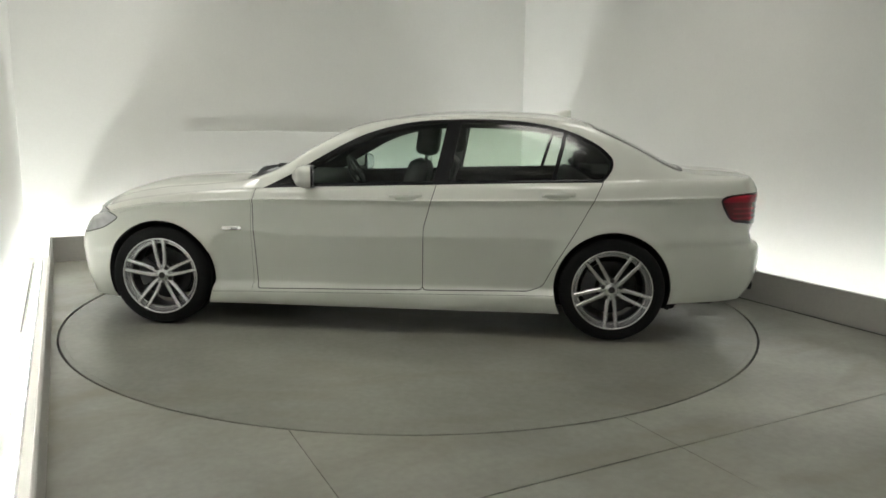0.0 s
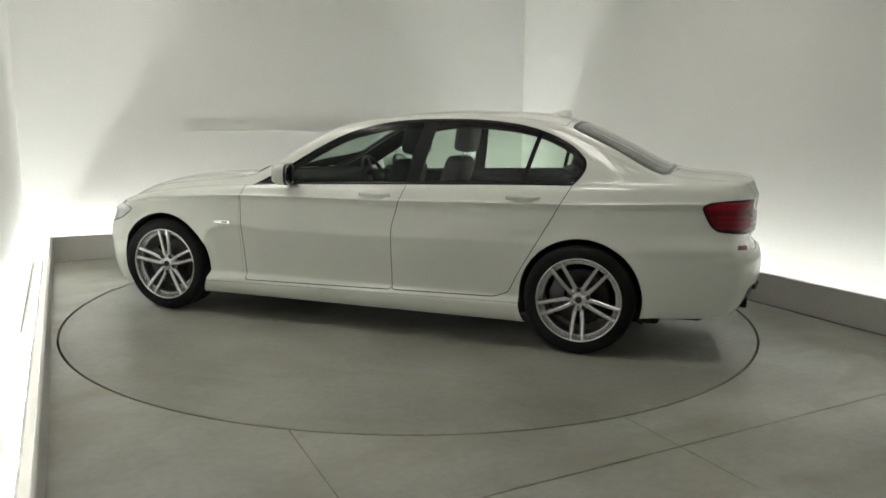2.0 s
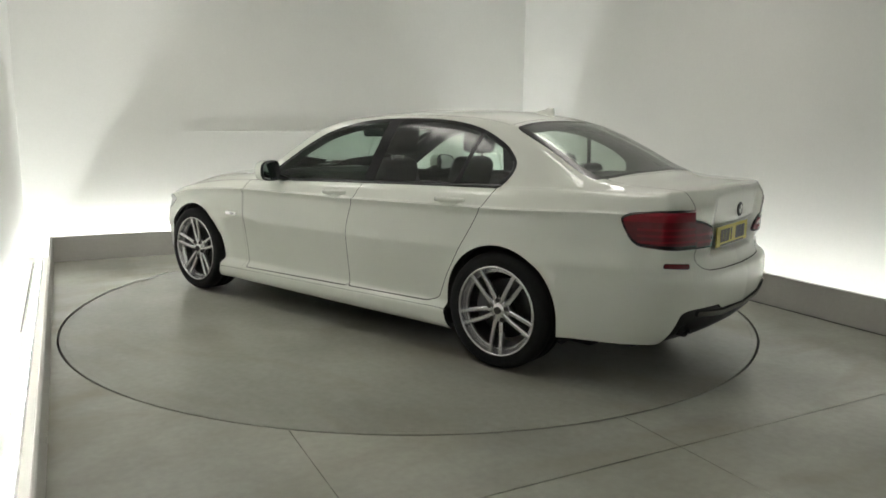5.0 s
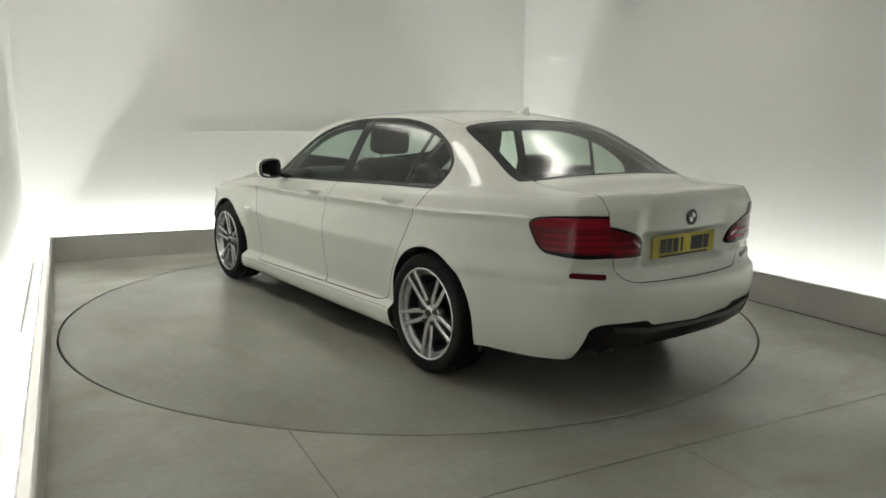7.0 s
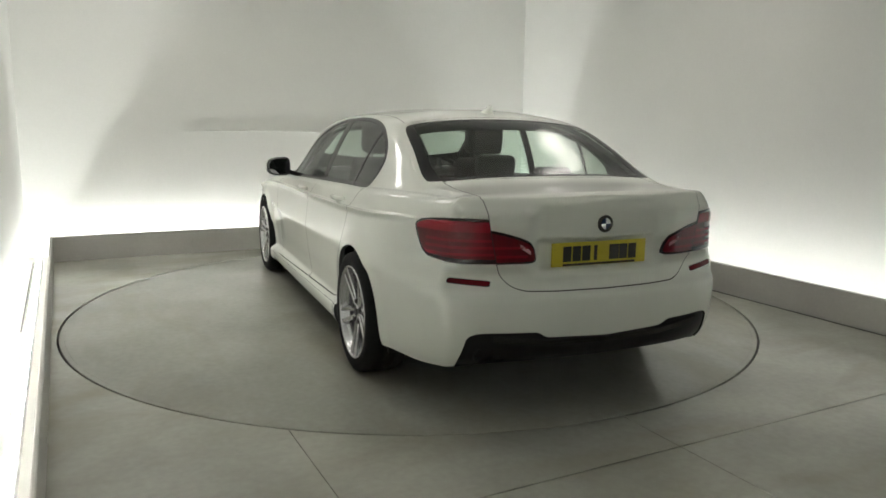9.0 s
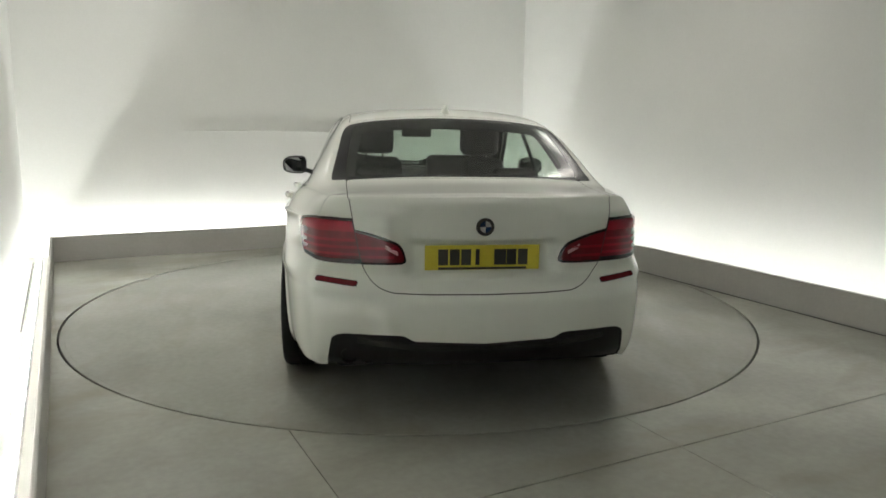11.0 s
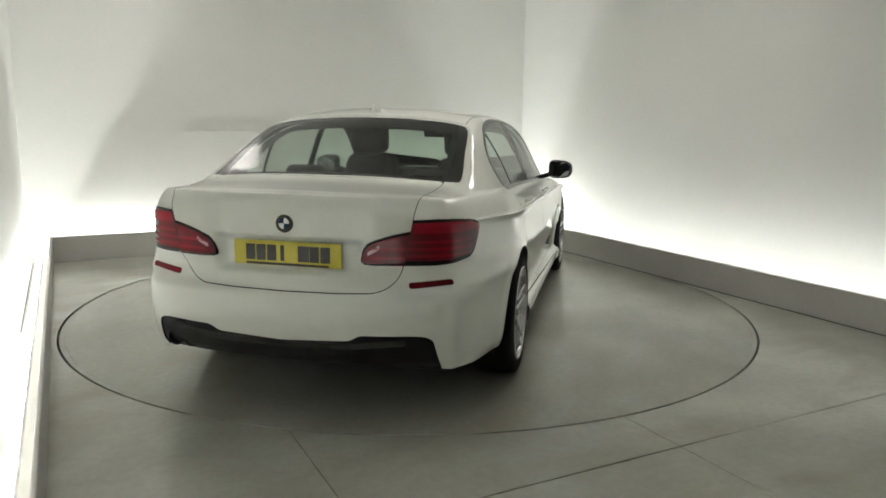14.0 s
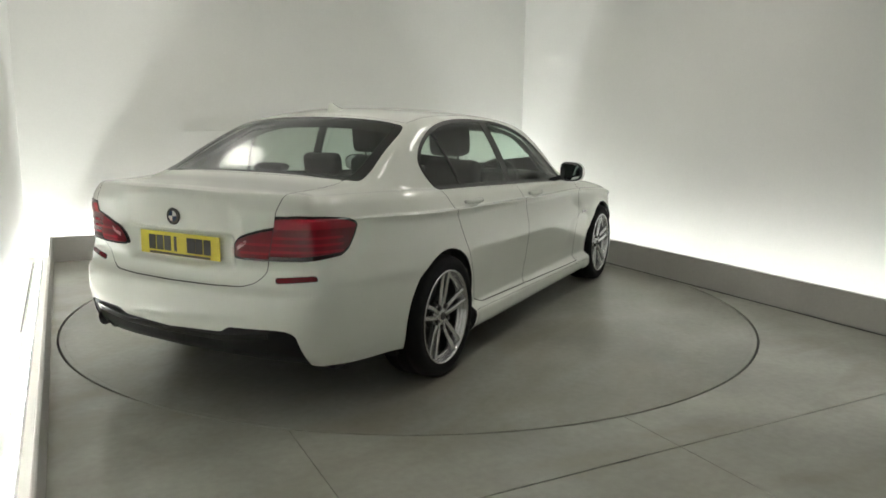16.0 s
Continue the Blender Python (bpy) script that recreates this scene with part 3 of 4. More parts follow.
def roundel(r, parent, m, face_axis="x"):
    """A round badge: dark ring with white and blue quarters."""
    bm = bmesh.new()
    bmesh.ops.create_cone(bm, cap_ends=True, segments=32, radius1=r, radius2=r * 0.96, depth=0.006)
    b = part("badge", bm, INK, parent, "round badge with dark ring and blue and white quarters")
    b.matrix_basis = m
    for i in range(4):
        bm = bmesh.new()
        pts = [(0, 0)] + [(r * 0.62 * math.cos(a), r * 0.62 * math.sin(a)) for a in np.linspace(i * math.pi / 2, (i + 1) * math.pi / 2, 7)]
        q = part("quarter", prism(pts, 0.0025, 0.0045), BADGE_BLUE if i % 2 else CHROME, b)
    return b


def lathe(profile, n=56):
    """Turned about the y axis: profile of (y, radius)."""
    bm = bmesh.new()
    rings = [[bm.verts.new((r * math.cos(2 * math.pi * i / n), y, r * math.sin(2 * math.pi * i / n))) for i in range(n)] for y, r in profile]
    for a, b in zip(rings, rings[1:]):
        for i in range(n):
            bm.faces.new((a[i], a[(i + 1) % n], b[(i + 1) % n], b[i]))
    bmesh.ops.recalc_face_normals(bm, faces=bm.faces)
    return bm


def spoke_bm(side):
    """One half of a double spoke, from the hub out along x, tapering and dished."""
    bm = bmesh.new()
    st = []
    for r, c, w, y, d in ((0.040, 0.014, 0.0185, 0.012, 0.044), (0.075, 0.0205, 0.0175, 0.014, 0.038), (0.12, 0.0265, 0.0165, 0.019, 0.031), (0.17, 0.0302, 0.0155, 0.026, 0.027),
                          (0.215, 0.0330, 0.0150, 0.033, 0.024), (0.246, 0.0350, 0.0160, 0.037, 0.024)):
        c *= side
        st.append([bm.verts.new(v) for v in ((r, y - d, c - w * 0.85), (r, y - 0.006, c - w * 0.8), (r, y, c - w * 0.45), (r, y, c + w * 0.45), (r, y - 0.006, c + w * 0.8), (r, y - d, c + w * 0.85))])
    for a, b in zip(st, st[1:]):
        for i in range(6):
            bm.faces.new((a[i], a[(i + 1) % 6], b[(i + 1) % 6], b[i]))
    bm.faces.new(st[0])
    bm.faces.new(st[-1][::-1])
    bmesh.ops.recalc_face_normals(bm, faces=bm.faces)
    return bm


def wheel(parent, x, left, turn):
    """Tyre, rim, five double spokes, hub cap, bolts and brake; outer face along +y."""
    e = new("wheel")
    e.parent = parent
    t = part("tyre", lathe([(-0.21, 0.2494), (-0.225, 0.2698), (-0.232, 0.3003), (-0.222, 0.324), (-0.2, 0.332), (-0.17, 0.333), (-0.165, 0.3262), (-0.155, 0.3262), (-0.15, 0.333), (-0.09, 0.333), (-0.085, 0.3262),
                            (-0.075, 0.3262), (-0.07, 0.333), (-0.03, 0.332), (-0.006, 0.324), (0.006, 0.3034), (0.007, 0.28), (0.002, 0.2667), (0.003, 0.2626), (-0.004, 0.2535)], 72), TYRE, e, "low-profile black rubber tyre", True)
    rim = part("rim", lathe([(-0.004, 0.2565), (0.003, 0.257), (0.006, 0.2535), (0.005, 0.2474), (-0.002, 0.2442), (-0.020, 0.2400), (-0.040, 0.2345), (-0.042, 0.2290), (-0.030, 0.2262), (-0.028, 0.2215), (-0.034, 0.2170), (-0.050, 0.2145)], 72), ALLOY, e, "silver alloy rim", True)
    part("rim_barrel", lathe([(-0.046, 0.2145), (-0.07, 0.214), (-0.12, 0.2125), (-0.2, 0.226)], 48), ALLOY_DARK, e, "shaded inner rim barrel", True)
    bs = {s: spoke_bm(s) for s in (-1, 1)}
    first = {}
    for i in range(5):
        for s in (-1, 1):
            if s not in first:
                ob = part("spoke", bs[s], ALLOY, e)
                first[s] = ob
            else:
                ob = new("spoke", first[s].data)
                ob.parent = e
            ob.matrix_basis = pose(0, -0.038, 0) @ Matrix.Rotation(radians(-(turn + 72 * i)), 4, "Y")
    hub = part("hub", lathe([(-0.09, 0.075), (-0.045, 0.075), (-0.034, 0.068), (-0.030, 0.058), (-0.032, 0.045), (-0.026, 0.036), (-0.024, 0.0005)], 40), ALLOY, e, "", True)
    bm = bmesh.new()
    bmesh.ops.create_cone(bm, cap_ends=True, segments=28, radius1=0.021, radius2=0.020, depth=0.006)
    part("hub_badge", bm, INK, e, "round dark hub badge").matrix_basis = pose(0, -0.021, 0, -90, 0, 0)
    for i in range(5):
        bm = bmesh.new()
        bmesh.ops.create_cone(bm, cap_ends=True, segments=10, radius1=0.0135, radius2=0.0125, depth=0.012)
        b = part("bolt", bm, INK, e)
        a = radians(turn + 36 + 72 * i)
        b.matrix_basis = pose(0.060 * math.cos(a), -0.024, 0.060 * math.sin(a), 90, 0, 0)
    part("brake_disc", lathe([(-0.125, 0.06), (-0.105, 0.06), (-0.105, 0.168), (-0.108, 0.172), (-0.125, 0.172), (-0.128, 0.168), (-0.128, 0.06)], 48), STEEL, e, "grey steel brake disc", True)
    bm = prism([(0.185 * math.cos(a), 0.185 * math.sin(a)) for a in np.linspace(-0.5, 0.6, 9)] + [(0.10 * math.cos(a), 0.10 * math.sin(a)) for a in np.linspace(0.6, -0.5, 9)], -0.15, -0.085)
    c = part("brake_caliper", bm, ALLOY_DARK, e)
    c.matrix_basis = Matrix(((1, 0, 0, 0), (0, 0, 1, 0), (0, 1, 0, 0), (0, 0, 0, 1)))
    y = 0.934
    e.matrix_basis = pose(x, y, Z_AXLE - 0.004) if left else pose(x, -y, Z_AXLE - 0.004, 0, 0, 180)
    return e


def soft_box(size, bevel, taper=0.0):
    """A padded block with rounded edges, narrower towards its top."""
    bm = bx([-v / 2 for v in size], [v / 2 for v in size], bevel, 4)
    for v in bm.verts:
        k = 1 - taper * (v.co.z / size[2] + 0.5)
        v.co.y *= k
    return bm


def seat(parent, x, y):
    e = new("front_seat")
    e.parent = parent
    part("cushion", soft_box((0.52, 0.50, 0.16), 0.05), LEATHER, e, "", True).matrix_basis = pose(0, 0, 0.0, 0, -8, 0)
    part("backrest", soft_box((0.15, 0.50, 0.66), 0.06, 0.22), LEATHER, e, "", True).matrix_basis = pose(-0.34, 0, 0.32, 0, -17, 0)
    part("headrest", soft_box((0.15, 0.27, 0.21), 0.045), LEATHER, e, "", True).matrix_basis = pose(-0.475, 0, 0.775, 0, -8, 0)
    for s in (-0.06, 0.06):
        bm = bmesh.new()
        bmesh.ops.create_cone(bm, cap_ends=True, segments=10, radius1=0.007, radius2=0.007, depth=0.14)
        part("headrest_post", bm, CHROME, e).matrix_basis = pose(-0.455, s, 0.66, 0, -12, 0)
    e.matrix_basis = pose(x, y, 0.475)
    return e


def build_interior(parent):
    for x, y in ((0.225, 0.37), (0.08, -0.37)):
        seat(parent, x, y)
    r = new("rear_seat")
    r.parent = parent
    part("cushion", soft_box((0.50, 1.30, 0.18), 0.05), LEATHER, r, "", True).matrix_basis = pose(-0.85, 0, 0.46, 0, -8, 0)
    part("backrest", soft_box((0.16, 1.32, 0.60), 0.05, 0.1), LEATHER, r, "", True).matrix_basis = pose(-1.20, 0, 0.76, 0, -24, 0)
    for y, h in ((0.40, 0.055), (-0.40, 0.055), (0.0, 0.13)):
        part("headrest", soft_box((0.09, 0.25, h), 0.035), LEATHER, r, "", True).matrix_basis = pose(-1.33, y, 1.05 + h / 2, 0, -12, 0)
    part("parcel_shelf", bx((-1.95, -0.62, 1.03), (-1.36, 0.62, 1.05), 0.008), DARK_IN, parent)
    part("dashboard", soft_box((0.5, 1.42, 0.30), 0.08), LEATHER, parent, "black dashboard", True).matrix_basis = pose(0.72, 0, 0.83)
    part("centre_console", soft_box((0.9, 0.24, 0.22), 0.04), LEATHER, parent, "", True).matrix_basis = pose(0.1, 0, 0.52)
    sw = new("steering_wheel")
    sw.parent = parent
    tor = bmesh.new()
    n, m, r0, r1 = 40, 10, 0.18, 0.016
    vs = [[tor.verts.new(((r0 + r1 * math.cos(b)) * math.cos(a), (r0 + r1 * math.cos(b)) * math.sin(a), r1 * math.sin(b))) for b in np.arange(m) * 2 * math.pi / m] for a in np.arange(n) * 2 * math.pi / n]
    for i in range(n):
        for j in range(m):
            tor.faces.new((vs[i][j], vs[(i + 1) % n][j], vs[(i + 1) % n][(j + 1) % m], vs[i][(j + 1) % m]))
    part("wheel_rim", tor, LEATHER, sw, "", True)
    part("wheel_boss", soft_box((0.14, 0.15, 0.05), 0.02), LEATHER, sw, "", True)
    for a in (0, 180, 270):
        part("wheel_spoke", bx((0.05, -0.02, -0.01), (0.175, 0.02, 0.01), 0.006), ALLOY_DARK, sw).matrix_basis = pose(0, 0, 0, 0, 0, a + 90)
    sw.matrix_basis = pose(0.40, -0.37, 0.92, 0, -64, 0)
    part("interior_mirror", soft_box((0.035, 0.24, 0.065), 0.015), BLACK_GLOSS, parent, "", True).matrix_basis = pose(0.36, 0, 1.285)
    part("mirror_stalk", bx((-0.01, -0.012, 0), (0.01, 0.012, 0.035), 0.004), BLACK_MATT, parent).matrix_basis = pose(0.375, 0, 1.285, 0, 25, 0)
    part("cabin_floor", bx((-1.35, -0.72, 0.30), (1.0, 0.72, 0.36), 0.01), DARK_IN, parent)


def wing_mirror(parent, s):
    e = new("wing_mirror")
    e.parent = parent
    ring = []
    bm = bmesh.new()
    for x, k in ((0.068, 0.30), (0.062, 0.58), (0.048, 0.80), (0.024, 0.95), (0.0, 1.0), (-0.03, 0.99), (-0.047, 0.95)):
        row = []
        for a in np.arange(28) * 2 * math.pi / 28:
            c, d = math.cos(a), math.sin(a)
            yy = 0.095 * math.copysign(abs(c) ** 0.62, c) * k
            zz = 0.072 * math.copysign(abs(d) ** 0.62, d) * k * (1.0 - 0.16 * c)
            row.append(bm.verts.new((x - 0.02 * c, yy, zz)))
        ring.append(row)
    for a, b in zip(ring, ring[1:]):
        for i in range(28):
            bm.faces.new((a[i], a[(i + 1) % 28], b[(i + 1) % 28], b[i]))
    bm.faces.new(ring[0])
    bmesh.ops.recalc_face_normals(bm, faces=bm.faces)
    part("cap", bm, PAINT, e, "white painted mirror cap", True)
    for nm, x0, k0, material, d in (("surround", -0.044, 0.985, BLACK_MATT, 0.014), ("mirror_glass", -0.0575, 0.86, MIRROR, 0.002)):
        bm = bmesh.new()
        lo, hi = [], []
        for a in np.arange(28) * 2 * math.pi / 28:
            c, dd = math.cos(a), math.sin(a)
            yy, zz = 0.095 * math.copysign(abs(c) ** 0.62, c), 0.072 * math.copysign(abs(dd) ** 0.62, dd) * (1 - 0.16 * c)
            lo.append(bm.verts.new((x0 - 0.02 * c, yy * k0, zz * k0)))
            hi.append(bm.verts.new((x0 - d - 0.02 * c, yy * k0 * 0.97, zz * k0 * 0.97)))
        for i in range(28):
            bm.faces.new((lo[i], lo[(i + 1) % 28], hi[(i + 1) % 28], hi[i]))
        bm.faces.new(hi)
        bmesh.ops.recalc_face_normals(bm, faces=bm.faces)
        part(nm, bm, material, e)
    part("foot", soft_box((0.07, 0.13, 0.035), 0.014), BLACK_GLOSS, e, "", True).matrix_basis = pose(0.0, -0.12, -0.055, 18, 0, 0)
    e.matrix_basis = pose(0.48, 0.978, 1.018) if s > 0 else pose(0.48, -0.978, 1.018) @ Matrix.Diagonal((1, -1, 1, 1))
    return e


def door_handle(parent, x, z, y, s):
    """A bowed pull bar with flush ends, over a shallow oval cup in the door."""
    bm = bmesh.new()
    rows = []
    n = 14
    for u in np.linspace(-1, 1, 13):
        out = 0.030 * (1 - abs(u) ** 3.2)
        hz, hy = 0.0145 - 0.0035 * u * u, 0.009
        rows.append([bm.verts.new((0.105 * u, s * (out + hy * math.sin(b)), hz * math.cos(b) + 0.003 * (1 - u * u))) for b in np.arange(n) * 2 * math.pi / n])
    for p, q in zip(rows, rows[1:]):
        for i in range(n):
            bm.faces.new((p[i], p[(i + 1) % n], q[(i + 1) % n], q[i]))
    bm.faces.new(rows[0])
    bm.faces.new(rows[-1])
    bmesh.ops.recalc_face_normals(bm, faces=bm.faces)
    e = part("door_handle", bm, PAINT, parent, "white painted pull handle", True)
    e.matrix_basis = pose(x, s * y, z, 0, 1.5, 0)
    bm = bmesh.new()
    bmesh.ops.create_uvsphere(bm, u_segments=24, v_segments=10, radius=1)
    for v in bm.verts:
        v.co = Vector((v.co.x * 0.075, v.co.y * 0.005, v.co.z * 0.020))
    part("grip_cup", bm, PAINT, e, "shaded cup behind the handle", True).matrix_basis = pose(0, s * 0.004, -0.012)


def wiper(parent, y0, y1):
    """A black wiper parked along the foot of the windscreen: arm, blade and pivot."""
    e = new("windscreen_wiper")
    e.parent = parent
    place = lambda y, up: Vector((1.045 - 0.10 * (y / 0.6) ** 2 - 0.07 * (1 - abs(y)), y, 1.012 - 0.055 * (y / 0.6) ** 2 + up))
    for nm, up, w, hh, a, b in (("blade", 0.010, 0.007, 0.013, y0, y1), ("arm", 0.024, 0.009, 0.006, y0, y0 + (y1 - y0) * 0.62)):
        bm = bmesh.new()
        rows = []
        for k in np.linspace(0, 1, 11):
            c = place(a + (b - a) * k, up)
            t = 1 - 0.45 * abs(2 * k - 1) ** 3
            rows.append([bm.verts.new(c + Vector((dx * w * t, 0, dz * hh * t))) for dx, dz in ((-1, -1), (1, -1), (0.8, 0.9), (-0.8, 0.9))])
        for p, q in zip(rows, rows[1:]):
            for i in range(4):
                bm.faces.new((p[i], p[(i + 1) % 4], q[(i + 1) % 4], q[i]))
        bm.faces.new(rows[0])
        bm.faces.new(rows[-1])
        bmesh.ops.recalc_face_normals(bm, faces=bm.faces)
        part(nm, bm, BLACK_MATT, e)
    bm = bmesh.new()
    bmesh.ops.create_cone(bm, cap_ends=True, segments=16, radius1=0.013, radius2=0.009, depth=0.024)
    part("pivot_cap", bm, BLACK_MATT, e).matrix_basis = Matrix.Translation(place(y0, 0.008))


def build_car():
    car = new("car")
    g, nr, at, s_ring, plan = skin_grid()
    n, m = g.shape[:2]
    ids = np.arange(n * m).reshape(n, m)
    faces = [(int(ids[i, j]), int(ids[i, j + 1]), int(ids[i + 1, j + 1]), int(ids[i + 1, j])) for i in range(n - 1) for j in range(m - 1)]
    a, b, c = (g.reshape(-1, 3)[k] for k in faces[(n // 2) * (m - 1) + 20][:3])
    if np.dot(np.cross(b - a, c - b), nr.reshape(-1, 3)[faces[(n // 2) * (m - 1) + 20][0]]) < 0:
        faces = [f[::-1] for f in faces]
    body = Skin(g.reshape(-1, 3), nr.reshape(-1, 3), at.reshape(-1, 2), faces)
    low = lambda k: (k.j - 1.0) * 0.5
    gap = 0.0022

    arch = lambda k: np.minimum(*(np.hypot(k.x - c, k.z - Z_AXLE) - R_ARCH for c in (X_AXLE, -X_AXLE)))
    arches = lambda k: np.maximum(arch(k), 0.45 - k.y)
    _, body = body.split(arches)
    shell = body

    # side windows
    side = lambda k: np.maximum(inside(DLO, k.x, k.z), np.maximum(0.42 - k.y, 0.9 - k.j))
    dlo, body = body.split(side)
    rear_g = lambda k: np.maximum(np.maximum(inside(REAR_GLASS, k.x, k.y), (1.9 - k.j) * 0.1), k.x + 0.8)
    front_g = lambda k: np.maximum(np.maximum(inside(WINDSCREEN, k.x, k.y), (1.75 - k.j) * 0.1), -k.x)
    glass_r, body = body.split(rear_g)
    glass_f, body = body.split(front_g)
    # dark lining behind the joints
    lining = shell.keep(-side(shell), 0)
    lining = lining.keep(-rear_g(lining), 0)
    lining = lining.keep(-front_g(lining), 0)
    skin_part("inner_shell", lining.moved(-0.026).both(), DARK_IN, car, "dark lining behind the panels")

    # dark roof lining and pillar covers, proud of the window edges
    cabin = shell.keep(np.maximum(1.02 - shell.j, np.abs(shell.x + 0.55) - 1.40), 0)
    cabin = cabin.keep(-side(cabin), 0.022)
    cabin = cabin.keep(-rear_g(cabin), 0.028)
    cabin = cabin.keep(-front_g(cabin), 0.035)
    skin_part("roof_lining", cabin.moved(-0.055).both(), DARK_IN, car, "dark roof lining and pillar covers")

    # lamps and trim let into the skin
    s_at = lambda px, py: s_ring[np.argmin(np.hypot(plan[:, 0] - px, plan[:, 1] - py))]
    s0, s1, s2, s3 = s_at(-2.475, 0.60), s_at(-2.43, 0.70), s_at(-2.34, 0.79), s_at(-2.155, 0.862)
    lamp_out = rounded([(s0 + 0.12, 0.752), (s0 + 0.12, 0.948), (s1, 0.955), (s2, 0.950), (s3 + 0.06, 0.938), (s3 + 0.012, 0.924), (s3, 0.905), (s3 + 0.018, 0.862), (s3 + 0.058, 0.800), (s3 + 0.10, 0.772), (s2 + 0.03, 0.760), (s1, 0.754)], 0.02)
    r0, r1 = s_at(-2.475, 0.585), s_at(-2.385, 0.765)
    strip = rounded([(r0, 0.648), (r0 + 0.006, 0.672), (r1, 0.690), (r1 - 0.012, 0.668)], 0.006)
    reflector, body = body.split(lambda k: np.maximum(inside(strip, k.s, k.z), k.x + 1.8), 0.0015)
    diffuser, body = body.split(lambda k: np.maximum(np.maximum(inside(DIFFUSER, k.y, k.z), k.x + 2.1), low(k)), 0.002)
    boot = lambda k: np.where(k.j < 1.0, np.maximum(inside(TRUNK, k.y, k.z), k.x + 2.2),
                              np.maximum(k.y - 0.597 + 0.0 * k.x, k.x + 2.005 - 0.06 * (k.y / 0.6) ** 2))
    trunk, body = body.split(boot, 0.0018)
    tail_f = lambda k: np.maximum(inside(lamp_out, k.s, k.z), k.x + 1.8)
    tail, body = body.split(tail_f, gap * 0.6)
    lamp_f = lambda k: np.maximum(inside(LAMP_IN, k.y, k.z), np.maximum(k.x + 2.2, low(k)))
    lamp_in, trunk = trunk.split(lamp_f, 0.002)
    head, body = body.split(lambda k: np.maximum(np.maximum(inside(HEADLAMP, k.x, k.z), 1.7 - k.x), np.maximum(low(k), 0.35 - k.y)), 0.003)
    lower = lambda k: np.maximum(low(k) - 0.05, 0.5 - k.y)
    door_f, body = body.split(lambda k: np.maximum(inside(DOOR_F, k.x, k.z), lower(k)), gap)
    door_r, body = body.split(lambda k: np.maximum(inside(DOOR_R, k.x, k.z), lower(k)), gap)
    bumper, body = body.split(lambda k: np.maximum(np.maximum(k.z - np.where(k.y > 0.5, 0.668 + 0.0 * k.z, 0.72), k.x + 1.7), low(k)), 0.0)
    sill, body = body.split(lambda k: np.maximum(np.maximum(k.z - 0.265 + 0.018 * k.x, np.abs(k.x) - 1.2), low(k)), gap * 0.4)
    nose, body = body.split(lambda k: np.maximum(np.maximum(k.z - 0.60, 1.75 - k.x), low(k)), 0.0)
    hood, body = body.split(lambda k: np.maximum(np.maximum(k.y - 0.70 + 0.12 * np.clip(k.x - 1.3, 0, 1), 1.062 - k.x - 0.12 * (k.y / 0.7) ** 2), (1.1 - k.j) * 0.3), gap)
    cowl, body = body.split(lambda k: np.maximum(np.maximum(0.80 - k.x, k.x - 1.08), np.maximum((1.75 - k.j) * 0.2, k.y - 0.66)), 0.001)
    roof, body = body.split(lambda k: np.maximum((2.07 - k.j) * 0.58, np.abs(k.x + 0.6) - 0.715), 0.0018)
    fender, body = body.split(lambda k: np.maximum(0.86 - k.x, low(k) - 0.02), gap * 0.3)

    t = 0.02
    skin_part("body_shell", body.both(), PAINT, car, "white painted pillars and rear wings", t)
    skin_part("roof_panel", roof.both(), PAINT, car, "white painted roof panel", t)
    skin_part("cowl_panel", cowl.both().moved(-0.004), BLACK_MATT, car, "black plastic cowl under the windscreen", t)
    skin_part("bonnet", hood.both(), PAINT, car, "", t)
    skin_part("boot_lid", trunk.both(), PAINT, car, "white painted boot lid with number plate", t)
    rear_bumper = skin_part("rear_bumper", bumper.both(), PAINT, car, "white painted sports bumper", t)
    skin_part("front_bumper", nose.both(), PAINT, car, "", t)
    skin_part("diffuser", diffuser.both().moved(-0.008), BLACK_MATT, rear_bumper, "black plastic lower insert", 0.02)
    lip = diffuser.keep(np.abs(diffuser.z - 0.392 - 0.03 * np.clip((diffuser.y - 0.30) / 0.25, 0, 1)), 0.013)
    lip = lip.keep(lip.y, 0.56)
    skin_part("diffuser_lip", lip.both().moved(0.010), BLACK_LIP, rear_bumper, "gloss black lip over the lower insert", 0.02)
    rg = skin_part("rear_window", glass_r.keep(rear_g(glass_r), -0.022).both(), GLASS_REAR, car, "dark tinted rear window")
    skin_part("window_border", glass_r.keep(-rear_g(glass_r), 0.022).both().moved(0.0006), BLACK_GLOSS, rg, "black glass border")
    ws = skin_part("windscreen", glass_f.keep(front_g(glass_f) + 0.085 * np.clip((glass_f.x - 0.6) / 0.2, 0, 1), -0.025).both(), GLASS, car, "clear tinted windscreen")
    skin_part("window_border", glass_f.keep(-front_g(glass_f) - 0.085 * np.clip((glass_f.x - 0.6) / 0.2, 0, 1), 0.025).both().moved(0.0006), BLACK_GLOSS, ws, "black glass border")

    pillar = lambda x0, slope, w: (lambda k: np.abs(k.x - x0 - slope * (k.z - 1.2)) - w)
    b_post, q_post = pillar(-0.415, -0.20, 0.047), pillar(-1.145, -0.25, 0.014)
